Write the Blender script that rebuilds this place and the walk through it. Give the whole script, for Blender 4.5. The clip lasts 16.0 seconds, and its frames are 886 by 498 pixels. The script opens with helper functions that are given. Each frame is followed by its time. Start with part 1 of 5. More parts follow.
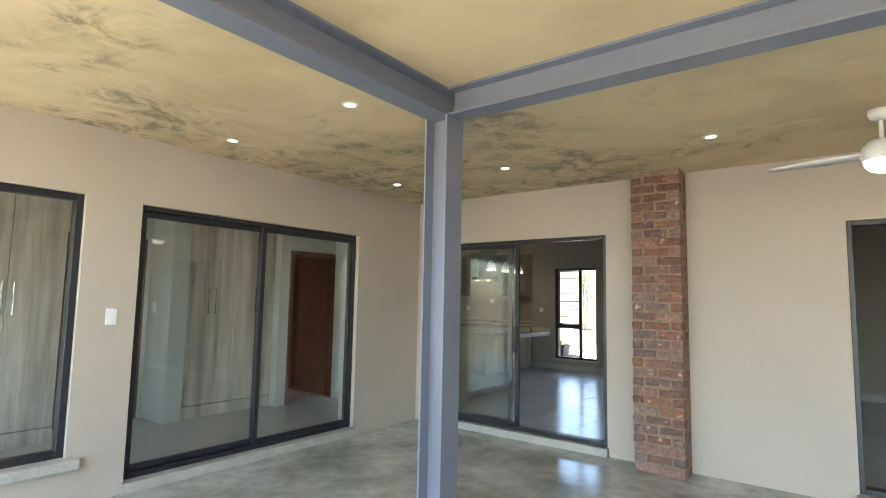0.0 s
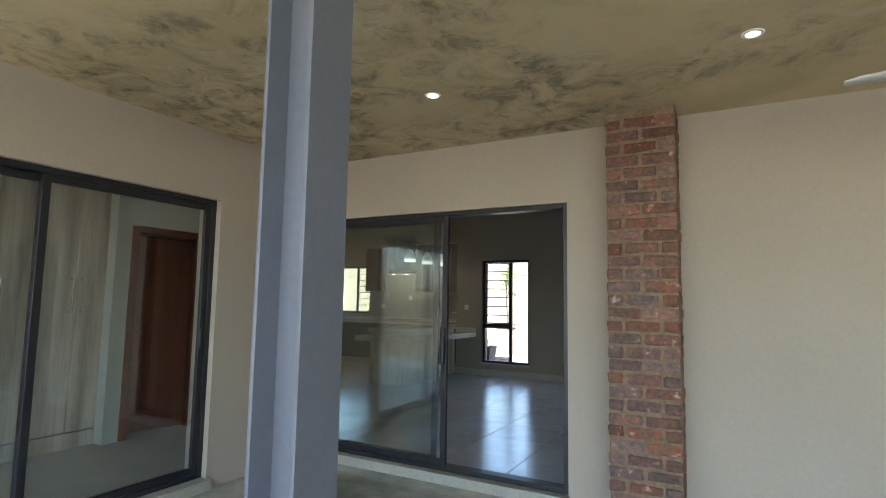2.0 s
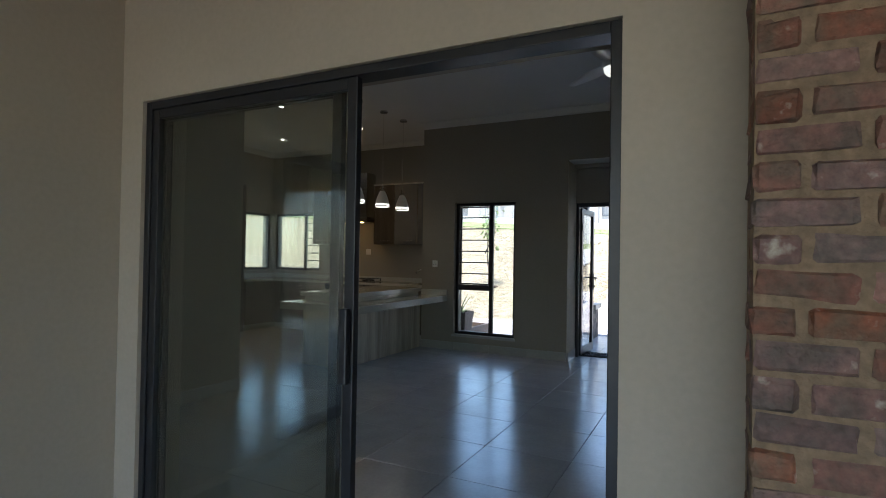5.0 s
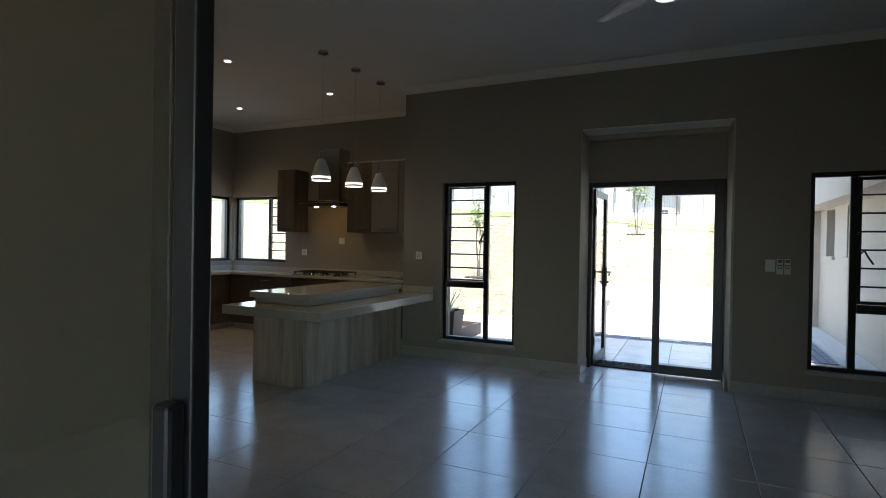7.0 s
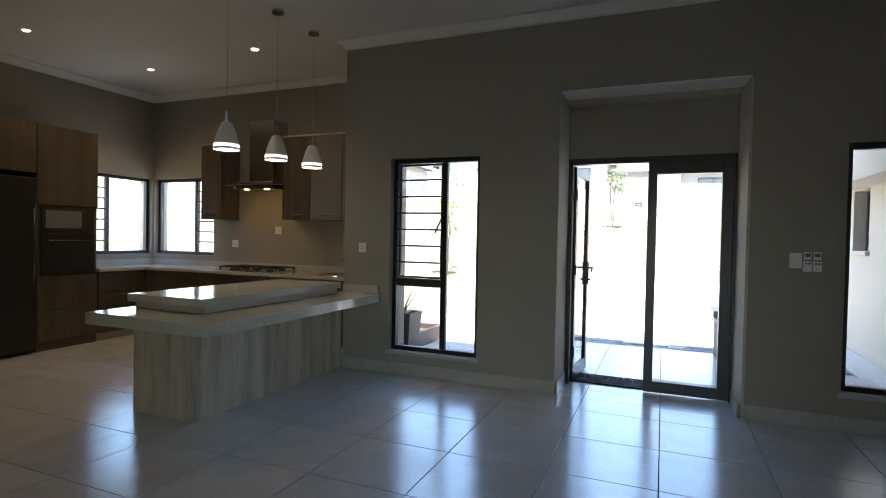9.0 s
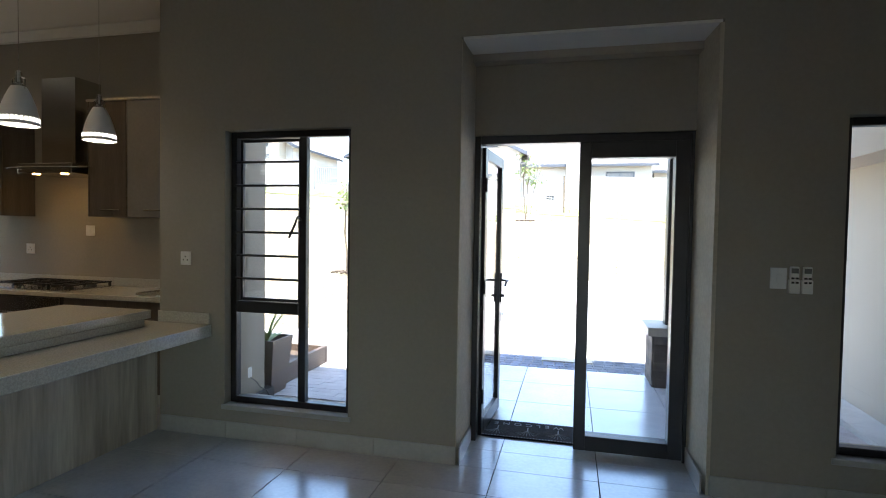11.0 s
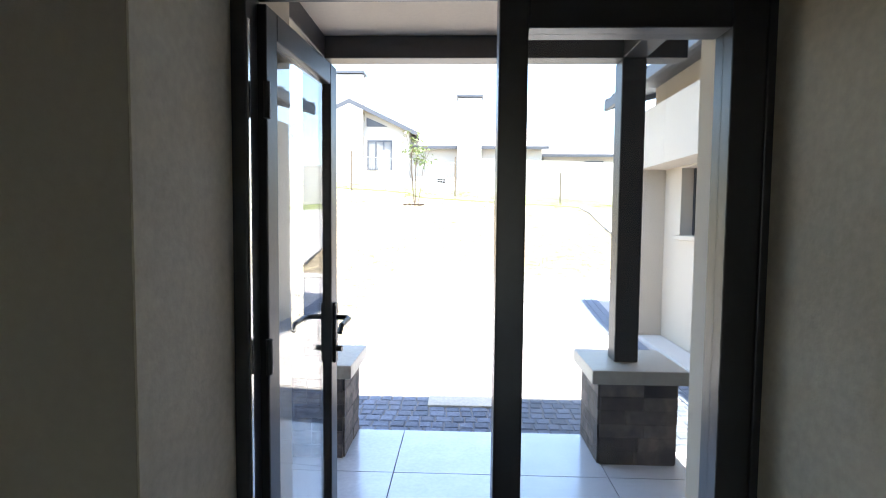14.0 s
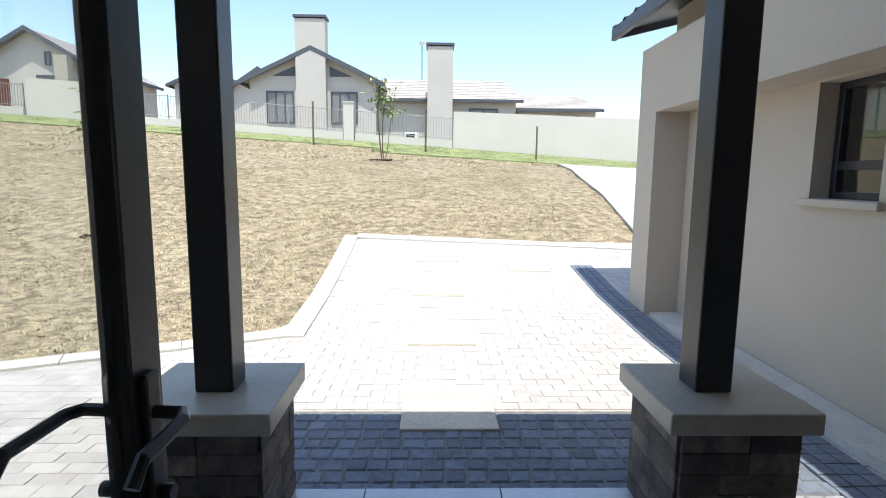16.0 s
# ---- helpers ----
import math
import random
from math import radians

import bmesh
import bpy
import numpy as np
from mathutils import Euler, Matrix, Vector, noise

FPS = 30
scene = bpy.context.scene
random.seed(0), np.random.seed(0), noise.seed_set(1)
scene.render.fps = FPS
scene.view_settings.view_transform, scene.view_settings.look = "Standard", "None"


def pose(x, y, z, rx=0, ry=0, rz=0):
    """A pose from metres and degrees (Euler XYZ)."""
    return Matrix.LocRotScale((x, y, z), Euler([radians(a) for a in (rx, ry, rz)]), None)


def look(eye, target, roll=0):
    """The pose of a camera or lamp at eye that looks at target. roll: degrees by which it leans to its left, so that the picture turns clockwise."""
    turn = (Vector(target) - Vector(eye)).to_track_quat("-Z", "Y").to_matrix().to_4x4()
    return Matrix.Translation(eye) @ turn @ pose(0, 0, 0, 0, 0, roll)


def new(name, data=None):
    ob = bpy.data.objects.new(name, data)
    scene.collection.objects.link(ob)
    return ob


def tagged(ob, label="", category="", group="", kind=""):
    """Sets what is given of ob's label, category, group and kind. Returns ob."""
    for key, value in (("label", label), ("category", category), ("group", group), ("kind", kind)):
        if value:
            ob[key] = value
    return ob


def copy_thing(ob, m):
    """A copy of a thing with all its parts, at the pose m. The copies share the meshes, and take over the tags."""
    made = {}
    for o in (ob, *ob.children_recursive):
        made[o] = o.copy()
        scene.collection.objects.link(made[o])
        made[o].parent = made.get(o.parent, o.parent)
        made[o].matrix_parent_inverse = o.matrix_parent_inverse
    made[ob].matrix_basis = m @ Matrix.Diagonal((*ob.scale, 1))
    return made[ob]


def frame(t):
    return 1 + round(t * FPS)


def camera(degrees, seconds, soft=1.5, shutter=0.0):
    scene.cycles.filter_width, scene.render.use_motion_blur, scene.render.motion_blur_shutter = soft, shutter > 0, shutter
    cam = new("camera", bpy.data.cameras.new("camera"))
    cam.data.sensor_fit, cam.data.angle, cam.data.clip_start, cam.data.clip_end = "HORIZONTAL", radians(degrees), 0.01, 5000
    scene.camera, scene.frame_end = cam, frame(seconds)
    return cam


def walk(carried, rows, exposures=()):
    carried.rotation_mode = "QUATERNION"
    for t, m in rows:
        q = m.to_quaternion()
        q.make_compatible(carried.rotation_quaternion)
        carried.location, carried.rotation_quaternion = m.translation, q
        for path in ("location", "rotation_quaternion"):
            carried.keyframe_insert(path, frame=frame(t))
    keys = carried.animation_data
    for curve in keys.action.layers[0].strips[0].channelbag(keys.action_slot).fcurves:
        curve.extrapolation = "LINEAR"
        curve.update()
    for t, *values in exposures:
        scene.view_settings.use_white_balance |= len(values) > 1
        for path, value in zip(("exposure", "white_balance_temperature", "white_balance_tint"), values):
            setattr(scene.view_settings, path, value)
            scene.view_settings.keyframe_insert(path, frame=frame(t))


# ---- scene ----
cam = camera(79.4, 16.0, soft=1.0)
METRES, EYE, TILT, LEAN, TURN = 1.0, 0.0, 0.0, 0.0, 0.0
ROWS = [
    (0.0, 0.000, 0.000, 1.420, 37.19, 5.46, -1.10),
    (0.5, -0.257, 0.324, 1.423, 34.95, 5.49, -1.20),
    (1.0, -0.494, 0.658, 1.413, 31.80, 5.73, -1.06),
    (1.5, -0.701, 1.024, 1.384, 29.10, 5.82, -0.99),
    (2.0, -0.880, 1.400, 1.367, 28.45, 5.54, -0.95),
    (2.5, -1.014, 1.798, 1.347, 27.94, 5.34, -0.97),
    (3.0, -1.130, 2.193, 1.308, 27.26, 4.27, -0.87),
    (3.5, -1.259, 2.525, 1.306, 27.20, 2.75, -0.75),
    (4.0, -1.434, 2.881, 1.360, 27.21, 1.59, -0.83),
    (6.5, -2.093, 4.462, 1.363, 25.60, 0.05, -1.01),
    (7.0, -2.275, 4.733, 1.395, 25.10, -0.51, -0.97),
    (7.5, -2.347, 5.048, 1.378, 23.93, -0.47, -1.04),
    (8.0, -2.381, 5.310, 1.357, 23.37, -0.81, -1.03),
    (10.5, -2.721, 6.988, 1.436, 16.91, -1.80, -1.09),
    (11.0, -2.716, 7.368, 1.469, 13.45, -1.88, -0.96),
    (11.5, -2.730, 7.744, 1.458, 10.59, -1.48, -0.85),
    (12.0, -2.739, 8.097, 1.433, 7.45, -2.22, -0.72),
    (12.5, -2.742, 8.482, 1.459, 5.18, -3.08, -0.71),
    (13.0, -2.767, 8.877, 1.470, 3.97, -3.23, -0.68),
    (13.5, -2.770, 9.238, 1.474, 2.71, -3.20, -0.56),
    (14.0, -2.759, 9.618, 1.478, 2.02, -3.31, -0.54),
    (14.5, -2.800, 9.994, 1.468, 1.47, -3.31, -0.52),
    (15.0, -2.828, 10.299, 1.458, -0.41, -3.26, -0.53),
    (15.5, -2.838, 10.633, 1.467, -1.01, -3.44, -0.51),
    (16.0, -2.850, 10.954, 1.426, -1.29, -7.71, -0.57),
]
EXPOSURES = [(0.0, 3.42, 6500, 10), (1.0, 3.36, 6500, 10), (1.5, 3.22, 6450, 9), (2.0, 2.87, 6250, 8), (2.5, 2.6, 6150, 8), (3.0, 2.3, 6050, 8), (3.5, 2.03, 6050, 8), (4.0, 2.08, 6000, 8), (6.5, 2.2, 6150, 6), (8.0, 2.62, 6400, 7), (10.5, 3.45, 6350, 8), (11.0, 3.05, 6350, 8), (12.0, 1.95, 6250, 8), (12.5, 1.8, 6250, 8), (13.0, 2.7, 6400, 8), (13.5, 3.0, 6550, 8), (14.0, 2.8, 6600, 8), (14.5, 2.45, 6500, 7), (15.0, 1.9, 6500, 6), (15.5, 1.5, 6500, 5), (16.0, 1.05, 6600, 5)]
walk(cam, [(t, pose(x, y, z, 90 + pitch, roll, yaw)) for t, x, y, z, yaw, pitch, roll in ROWS], EXPOSURES)

# ---- world, sun ----
world = bpy.data.worlds.new("sky")
scene.world = world
world.use_nodes = True
wn = world.node_tree.nodes
sky = wn.new("ShaderNodeTexSky")
sky.sky_type = "NISHITA"
sky.sun_disc = False
SUN_ELEV, SUN_AZ = 72.6, 182.0
sky.sun_elevation = radians(SUN_ELEV)
sky.sun_rotation = radians(180 - (SUN_AZ - 180))
world.node_tree.links.new(sky.outputs[0], wn["Background"].inputs[0])
wn["Background"].inputs[1].default_value = 0.15
sun_data = bpy.data.lights.new("sun", "SUN")
sun_data.energy, sun_data.angle, sun_data.color = 3.2, radians(0.5), (1.0, 0.95, 0.88)
sun = new("sun", sun_data)
# the sun stands behind the house, a little to its right
sun.matrix_world = look((0.02 * 30, -0.313 * 30, 30), (0, 0, 0))


# ---- materials ----
def mat(name, colour, rough=0.6, metal=0.0, scale=8.0, vary=0.15, colour2=None, bump=0.15, bump_scale=60.0, fine=40.0, random_amount=0.0, spec=0.5, stretch=(1, 1, 1), rough_vary=0.0, lo=0.35, hi=0.65, spots=None, hue=0.0, island=False):
    """A surface with blotches, grain and fine relief; sizes are per metre."""
    m = bpy.data.materials.new(name)
    m.use_nodes = True
    n, l = m.node_tree.nodes, m.node_tree.links
    b = n["Principled BSDF"]
    co = n.new("ShaderNodeTexCoord")
    mp = n.new("ShaderNodeMapping")
    mp.inputs["Scale"].default_value = stretch
    geo = n.new("ShaderNodeNewGeometry")
    l.new(geo.outputs["Position"], mp.inputs["Vector"])
    big = n.new("ShaderNodeTexNoise")
    big.inputs["Scale"].default_value, big.inputs["Detail"].default_value = scale, 6.0
    l.new(mp.outputs[0], big.inputs["Vector"])
    ramp = n.new("ShaderNodeValToRGB")
    ramp.color_ramp.elements[0].position, ramp.color_ramp.elements[1].position = lo, hi
    c2 = colour2 or tuple(c * (1 - vary) for c in colour)
    ramp.color_ramp.elements[0].color, ramp.color_ramp.elements[1].color = (*c2, 1), (*colour, 1)
    l.new(big.outputs[0], ramp.inputs[0])
    small = n.new("ShaderNodeTexNoise")
    small.inputs["Scale"].default_value, small.inputs["Detail"].default_value = fine, 4.0
    l.new(mp.outputs[0], small.inputs["Vector"])
    mix = n.new("ShaderNodeMix")
    mix.data_type, mix.blend_type = "RGBA", "OVERLAY"
    mix.inputs["Factor"].default_value = min(1.0, vary * 1.5)
    l.new(ramp.outputs[0], mix.inputs["A"])
    l.new(small.outputs[0], mix.inputs["B"])
    last = mix.outputs["Result"]
    if random_amount:
        info = n.new("ShaderNodeObjectInfo")
        hsv = n.new("ShaderNodeHueSaturation")
        rng = n.new("ShaderNodeMapRange")
        rng.inputs["To Min"].default_value, rng.inputs["To Max"].default_value = 1 - random_amount, 1 + random_amount
        l.new(geo.outputs["Random Per Island"] if island else info.outputs["Random"], rng.inputs["Value"])
        l.new(rng.outputs[0], hsv.inputs["Value"])
        if hue:
            hr = n.new("ShaderNodeMapRange")
            hr.inputs["To Min"].default_value, hr.inputs["To Max"].default_value = 0.5 - hue, 0.5 + hue
            wn_ = n.new("ShaderNodeTexWhiteNoise")
            wn_.noise_dimensions = "1D"
            l.new(info.outputs["Random"], wn_.inputs["W"])
            l.new(wn_.outputs["Value"], hr.inputs["Value"])
            l.new(hr.outputs[0], hsv.inputs["Hue"])
            sr = n.new("ShaderNodeMapRange")
            sr.inputs["To Min"].default_value, sr.inputs["To Max"].default_value = 0.5, 1.08
            l.new(wn_.outputs["Value"], sr.inputs["Value"])
            l.new(sr.outputs[0], hsv.inputs["Saturation"])
        l.new(last, hsv.inputs["Color"])
        last = hsv.outputs[0]
    if spots:
        sn = n.new("ShaderNodeTexNoise")
        sn.inputs["Scale"].default_value, sn.inputs["Detail"].default_value = 17.0, 8.0
        l.new(mp.outputs[0], sn.inputs["Vector"])
        sramp = n.new("ShaderNodeValToRGB")
        sramp.color_ramp.elements[0].position, sramp.color_ramp.elements[1].position = 0.64, 0.78
        l.new(sn.outputs[0], sramp.inputs[0])
        smix = n.new("ShaderNodeMix")
        smix.data_type = "RGBA"
        smix.inputs["B"].default_value = (*spots, 1)
        l.new(sramp.outputs[0], smix.inputs["Factor"])
        l.new(last, smix.inputs["A"])
        last = smix.outputs["Result"]
    l.new(last, b.inputs["Base Color"])
    b.inputs["Roughness"].default_value, b.inputs["Metallic"].default_value = rough, metal
    b.inputs["Specular IOR Level"].default_value = spec
    if rough_vary:
        rr = n.new("ShaderNodeMapRange")
        rr.inputs["To Min"].default_value, rr.inputs["To Max"].default_value = max(0.02, rough - rough_vary), rough + rough_vary
        l.new(big.outputs[0], rr.inputs["Value"])
        l.new(rr.outputs[0], b.inputs["Roughness"])
    if bump:
        bn = n.new("ShaderNodeTexNoise")
        bn.inputs["Scale"].default_value, bn.inputs["Detail"].default_value = bump_scale, 3.0
        l.new(mp.outputs[0], bn.inputs["Vector"])
        bp = n.new("ShaderNodeBump")
        bp.inputs["Strength"].default_value, bp.inputs["Distance"].default_value = bump, 0.01
        l.new(bn.outputs[0], bp.inputs["Height"])
        l.new(bp.outputs[0], b.inputs["Normal"])
    return m


def glow(name, colour, strength):
    m = bpy.data.materials.new(name)
    m.use_nodes = True
    b = m.node_tree.nodes["Principled BSDF"]
    b.inputs["Base Color"].default_value = (*colour, 1)
    b.inputs["Emission Color"].default_value = (*colour, 1)
    b.inputs["Emission Strength"].default_value = strength
    return m


def glass_mat(name, tint=(0.965, 0.98, 0.975)):
    m = bpy.data.materials.new(name)
    m.use_nodes = True
    n, l = m.node_tree.nodes, m.node_tree.links
    n.remove(n["Principled BSDF"])
    clear, shine, mix, lw = n.new("ShaderNodeBsdfTransparent"), n.new("ShaderNodeBsdfGlossy"), n.new("ShaderNodeMixShader"), n.new("ShaderNodeLayerWeight")
    clear.inputs[0].default_value = (*tint, 1)
    shine.inputs["Roughness"].default_value = 0.005
    power, gain = n.new("ShaderNodeMath"), n.new("ShaderNodeMath")
    power.operation, gain.operation = "POWER", "MULTIPLY_ADD"
    power.inputs[1].default_value = 4.0
    gain.inputs[1].default_value, gain.inputs[2].default_value = 0.92, 0.078
    lw.inputs["Blend"].default_value = 0.5
    l.new(lw.outputs["Facing"], power.inputs[0])
    l.new(power.outputs[0], gain.inputs[0])
    l.new(gain.outputs[0], mix.inputs[0])
    l.new(clear.outputs[0], mix.inputs[1])
    l.new(shine.outputs[0], mix.inputs[2])
    l.new(mix.outputs[0], n["Material Output"].inputs[0])
    return m


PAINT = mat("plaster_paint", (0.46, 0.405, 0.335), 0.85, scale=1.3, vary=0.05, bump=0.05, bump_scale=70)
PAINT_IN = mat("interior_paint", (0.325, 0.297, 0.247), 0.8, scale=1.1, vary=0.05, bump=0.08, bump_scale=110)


def stained_concrete():
    """Ochre skim with marbled grey damp stains, thickest over the bedroom side; they thicken towards the back to carry
    shade.
    """
    m = bpy.data.materials.new("stained_concrete")
    m.use_nodes = True
    n, l = m.node_tree.nodes, m.node_tree.links
    b = n["Principled BSDF"]
    geo, sep = n.new("ShaderNodeNewGeometry"), n.new("ShaderNodeSeparateXYZ")
    l.new(geo.outputs["Position"], sep.inputs[0])

    def cloud(scale, detail, rough, distort):
        t = n.new("ShaderNodeTexNoise")
        t.inputs["Scale"].default_value, t.inputs["Detail"].default_value = scale, detail
        t.inputs["Roughness"].default_value, t.inputs["Distortion"].default_value = rough, distort
        l.new(geo.outputs["Position"], t.inputs["Vector"])
        return t.outputs[0]

    def math_node(op, a, c):
        t = n.new("ShaderNodeMath")
        t.operation = op
        for i, v in enumerate((a, c)):
            if isinstance(v, float):
                t.inputs[i].default_value = v
            else:
                l.new(v, t.inputs[i])
        return t.outputs[0]

    def ranged(value, lo, hi, a, c):
        t = n.new("ShaderNodeMapRange")
        t.interpolation_type = "SMOOTHSTEP"
        for name, v in (("From Min", lo), ("From Max", hi), ("To Min", a), ("To Max", c)):
            t.inputs[name].default_value = v
        l.new(value, t.inputs["Value"])
        return t.outputs[0]

    def layer(under, colour, amount):
        t = n.new("ShaderNodeMix")
        t.data_type = "RGBA"
        if isinstance(under, tuple):
            t.inputs["A"].default_value = (*under, 1)
        else:
            l.new(under, t.inputs["A"])
        t.inputs["B"].default_value = (*colour, 1)
        l.new(amount, t.inputs["Factor"])
        return t.outputs["Result"]

    side = ranged(sep.outputs["X"], -4.4, 0.8, 0.13, -0.16)
    # thickens the stains with depth, putting the shade of the back into the colour
    back = ranged(sep.outputs["Y"], 0.2, 5.2, -0.06, 0.09)
    damp_shade = math_node("ADD", math_node("ADD", cloud(0.75, 5.0, 0.55, 0.3), side), back)
    zone = ranged(damp_shade, 0.46, 0.66, 0.0, 1.0)
    flakes = cloud(4.2, 15.0, 0.72, 0.7)
    specks = cloud(13.0, 12.0, 0.74, 0.5)
    base = layer((0.62, 0.50, 0.305), (0.50, 0.40, 0.235), ranged(cloud(1.1, 8.0, 0.6, 0.6), 0.42, 0.66, 0.0, 1.0))
    base = layer(base, (0.60, 0.53, 0.385), math_node("MULTIPLY", ranged(cloud(2.4, 13.0, 0.66, 1.3), 0.52, 0.66, 0.0, 0.8), ranged(damp_shade, 0.36, 0.56, 0.15, 1.0)))
    base = layer(base, (0.36, 0.29, 0.175), math_node("MULTIPLY", zone, ranged(flakes, 0.40, 0.58, 0.0, 0.85)))
    base = layer(base, (0.205, 0.18, 0.125), math_node("MULTIPLY", zone, ranged(flakes, 0.53, 0.63, 0.0, 0.9)))
    base = layer(base, (0.12, 0.105, 0.075), math_node("MULTIPLY", math_node("MULTIPLY", zone, ranged(flakes, 0.46, 0.58, 0.0, 1.0)), ranged(specks, 0.53, 0.64, 0.0, 0.85)))
    l.new(base, b.inputs["Base Color"])
    b.inputs["Roughness"].default_value = 0.62
    bp = n.new("ShaderNodeBump")
    bp.inputs["Strength"].default_value, bp.inputs["Distance"].default_value = 0.2, 0.01
    l.new(cloud(16.0, 4.0, 0.5, 0.0), bp.inputs["Height"])
    l.new(bp.outputs[0], b.inputs["Normal"])
    return m


PATIO_CEIL = stained_concrete()
WHITE = mat("white_ceiling", (0.78, 0.77, 0.74), 0.85, scale=1.0, vary=0.04, bump=0.05)
SCREED = mat("polished_screed", (0.50, 0.50, 0.435), 0.14, scale=1.6, vary=0.25, colour2=(0.29, 0.30, 0.25), bump=0.02, bump_scale=6, fine=9.0, rough_vary=0.08)
TILE = mat("porcelain_tile", (0.58, 0.60, 0.64), 0.205, scale=5.0, vary=0.10, spec=1.0, bump=0.02, bump_scale=25, random_amount=0.06)
TILE.node_tree.nodes["Principled BSDF"].inputs["IOR"].default_value = 2.0
GROUT = mat("grout", (0.055, 0.054, 0.055), 0.9, scale=20, vary=0.2)
SKIRT = mat("skirting_tile", (0.42, 0.41, 0.39), 0.35, scale=6, vary=0.08, random_amount=0.05, bump=0.03)
ALU = mat("bronze_aluminium", (0.020, 0.021, 0.026), 0.36, metal=0.0, scale=12, vary=0.15, bump=0.03)
STEEL = mat("grey_steel_paint", (0.165, 0.18, 0.225), 0.36, scale=3, vary=0.08, bump=0.05, bump_scale=120)
POST = mat("dark_steel_paint", (0.032, 0.031, 0.034), 0.4, scale=4, vary=0.12, bump=0.04)
GLASS = glass_mat("window_glass")
GLASS_TINT = glass_mat("tinted_door_glass", (0.89, 0.915, 0.89))
BRICK = mat("clinker_brick", (0.25, 0.083, 0.056), 0.72, scale=17, vary=0.4, colour2=(0.145, 0.088, 0.062), bump=1.0, bump_scale=48, random_amount=0.32, spots=(0.55, 0.50, 0.43), hue=0.010)
MORTAR = mat("mortar", (0.28, 0.20, 0.135), 0.95, scale=25, vary=0.25, bump=0.6, bump_scale=90)
SILL = mat("screed_sill", (0.42, 0.41, 0.35), 0.55, scale=6, vary=0.15, bump=0.15)
CAP = mat("concrete_cap", (0.43, 0.395, 0.33), 0.38, scale=5, vary=0.12, bump=0.15)
STONE = mat("stone_cladding", (0.17, 0.135, 0.11), 0.7, scale=9, vary=0.3, colour2=(0.07, 0.06, 0.06), bump=0.6, bump_scale=35, random_amount=0.55)
GRANITE = mat("granite_top", (0.52, 0.51, 0.46), 0.10, scale=90, vary=0.15, colour2=(0.43, 0.42, 0.375), bump=0.0, fine=200, lo=0.4, hi=0.6)
LAM = mat("limed_oak_laminate", (0.60, 0.555, 0.465), 0.45, scale=1.7, vary=0.2, colour2=(0.36, 0.31, 0.25), bump=0.05, fine=12, stretch=(4.6, 4.6, 0.4), lo=0.34, hi=0.64)
LAM_DARK = mat("brown_laminate", (0.10, 0.084, 0.07), 0.4, scale=3.0, vary=0.25, colour2=(0.066, 0.055, 0.046), bump=0.05, fine=30, stretch=(4, 4, 0.35))
PAVER = mat("concrete_paver", (0.47, 0.44, 0.43), 0.85, scale=6, vary=0.12, bump=0.3, bump_scale=70, random_amount=0.08, island=True)
COBBLE_PALE = mat("pale_grey_cobble", (0.33, 0.34, 0.36), 0.8, scale=14, vary=0.2, bump=0.5, bump_scale=60, random_amount=0.18)
# charcoal cobbles, with the blue of skylit shade put into their colour
COBBLE_SHADED = mat("shaded_grey_cobble", (0.165, 0.19, 0.24), 0.85, scale=14, vary=0.2, bump=0.5, bump_scale=60, random_amount=0.18)
KERB = mat("kerb_concrete", (0.55, 0.53, 0.50), 0.85, scale=6, vary=0.12, bump=0.3)
SLAB = mat("stepping_slab", (0.55, 0.515, 0.43), 0.8, scale=5, vary=0.15, bump=0.3)
LAWN = mat("dry_lawn", (0.345, 0.285, 0.185), 0.95, scale=6.5, vary=0.6, colour2=(0.15, 0.115, 0.075), bump=0.7, bump_scale=45, fine=26, stretch=(1, 1, 1), lo=0.36, hi=0.64)
GREEN = mat("green_verge", (0.26, 0.30, 0.13), 0.9, scale=4, vary=0.3, bump=1.0, bump_scale=40)
ROADM = mat("concrete_drive", (0.42, 0.40, 0.37), 0.85, scale=2, vary=0.1, bump=0.2)
ROOF = mat("concrete_roof_tile", (0.56, 0.52, 0.50), 0.8, scale=3, vary=0.15, bump=0.3)
FASCIA = mat("dark_fascia", (0.075, 0.085, 0.105), 0.5, scale=4, vary=0.1, bump=0.03)
HOUSE = mat("house_plaster", (0.50, 0.485, 0.455), 0.9, scale=0.6, vary=0.05, bump=0.1)
BOUND = mat("boundary_plaster", (0.58, 0.55, 0.51), 0.9, scale=0.6, vary=0.06, bump=0.1)
MAHOG = mat("mahogany", (0.16, 0.045, 0.018), 0.4, scale=3, vary=0.3, colour2=(0.085, 0.022, 0.01), bump=0.05, stretch=(5, 5, 0.4), fine=30)
STAIN = mat("stainless", (0.6, 0.59, 0.57), 0.22, metal=1.0, scale=10, vary=0.06, bump=0.0)
BLACK = mat("black_enamel", (0.02, 0.02, 0.021), 0.3, scale=10, vary=0.2, bump=0.02)
PLASTIC = mat("white_plastic", (0.78, 0.78, 0.76), 0.35, scale=10, vary=0.03, bump=0.0)
GREYGLASS = mat("grey_gloss_panel", (0.20, 0.20, 0.205), 0.15, scale=4, vary=0.08, bump=0.0)
WARM = glow("hood_lamp", (1.0, 0.55, 0.18), 9.0)
TILE_L = mat("pale_floor_tile", (0.50, 0.50, 0.47), 0.35, scale=4, vary=0.1, bump=0.02)
RUBBER = mat("black_rubber", (0.016, 0.016, 0.018), 0.9, spec=0.2, scale=30, vary=0.2, bump=0.4, bump_scale=150)
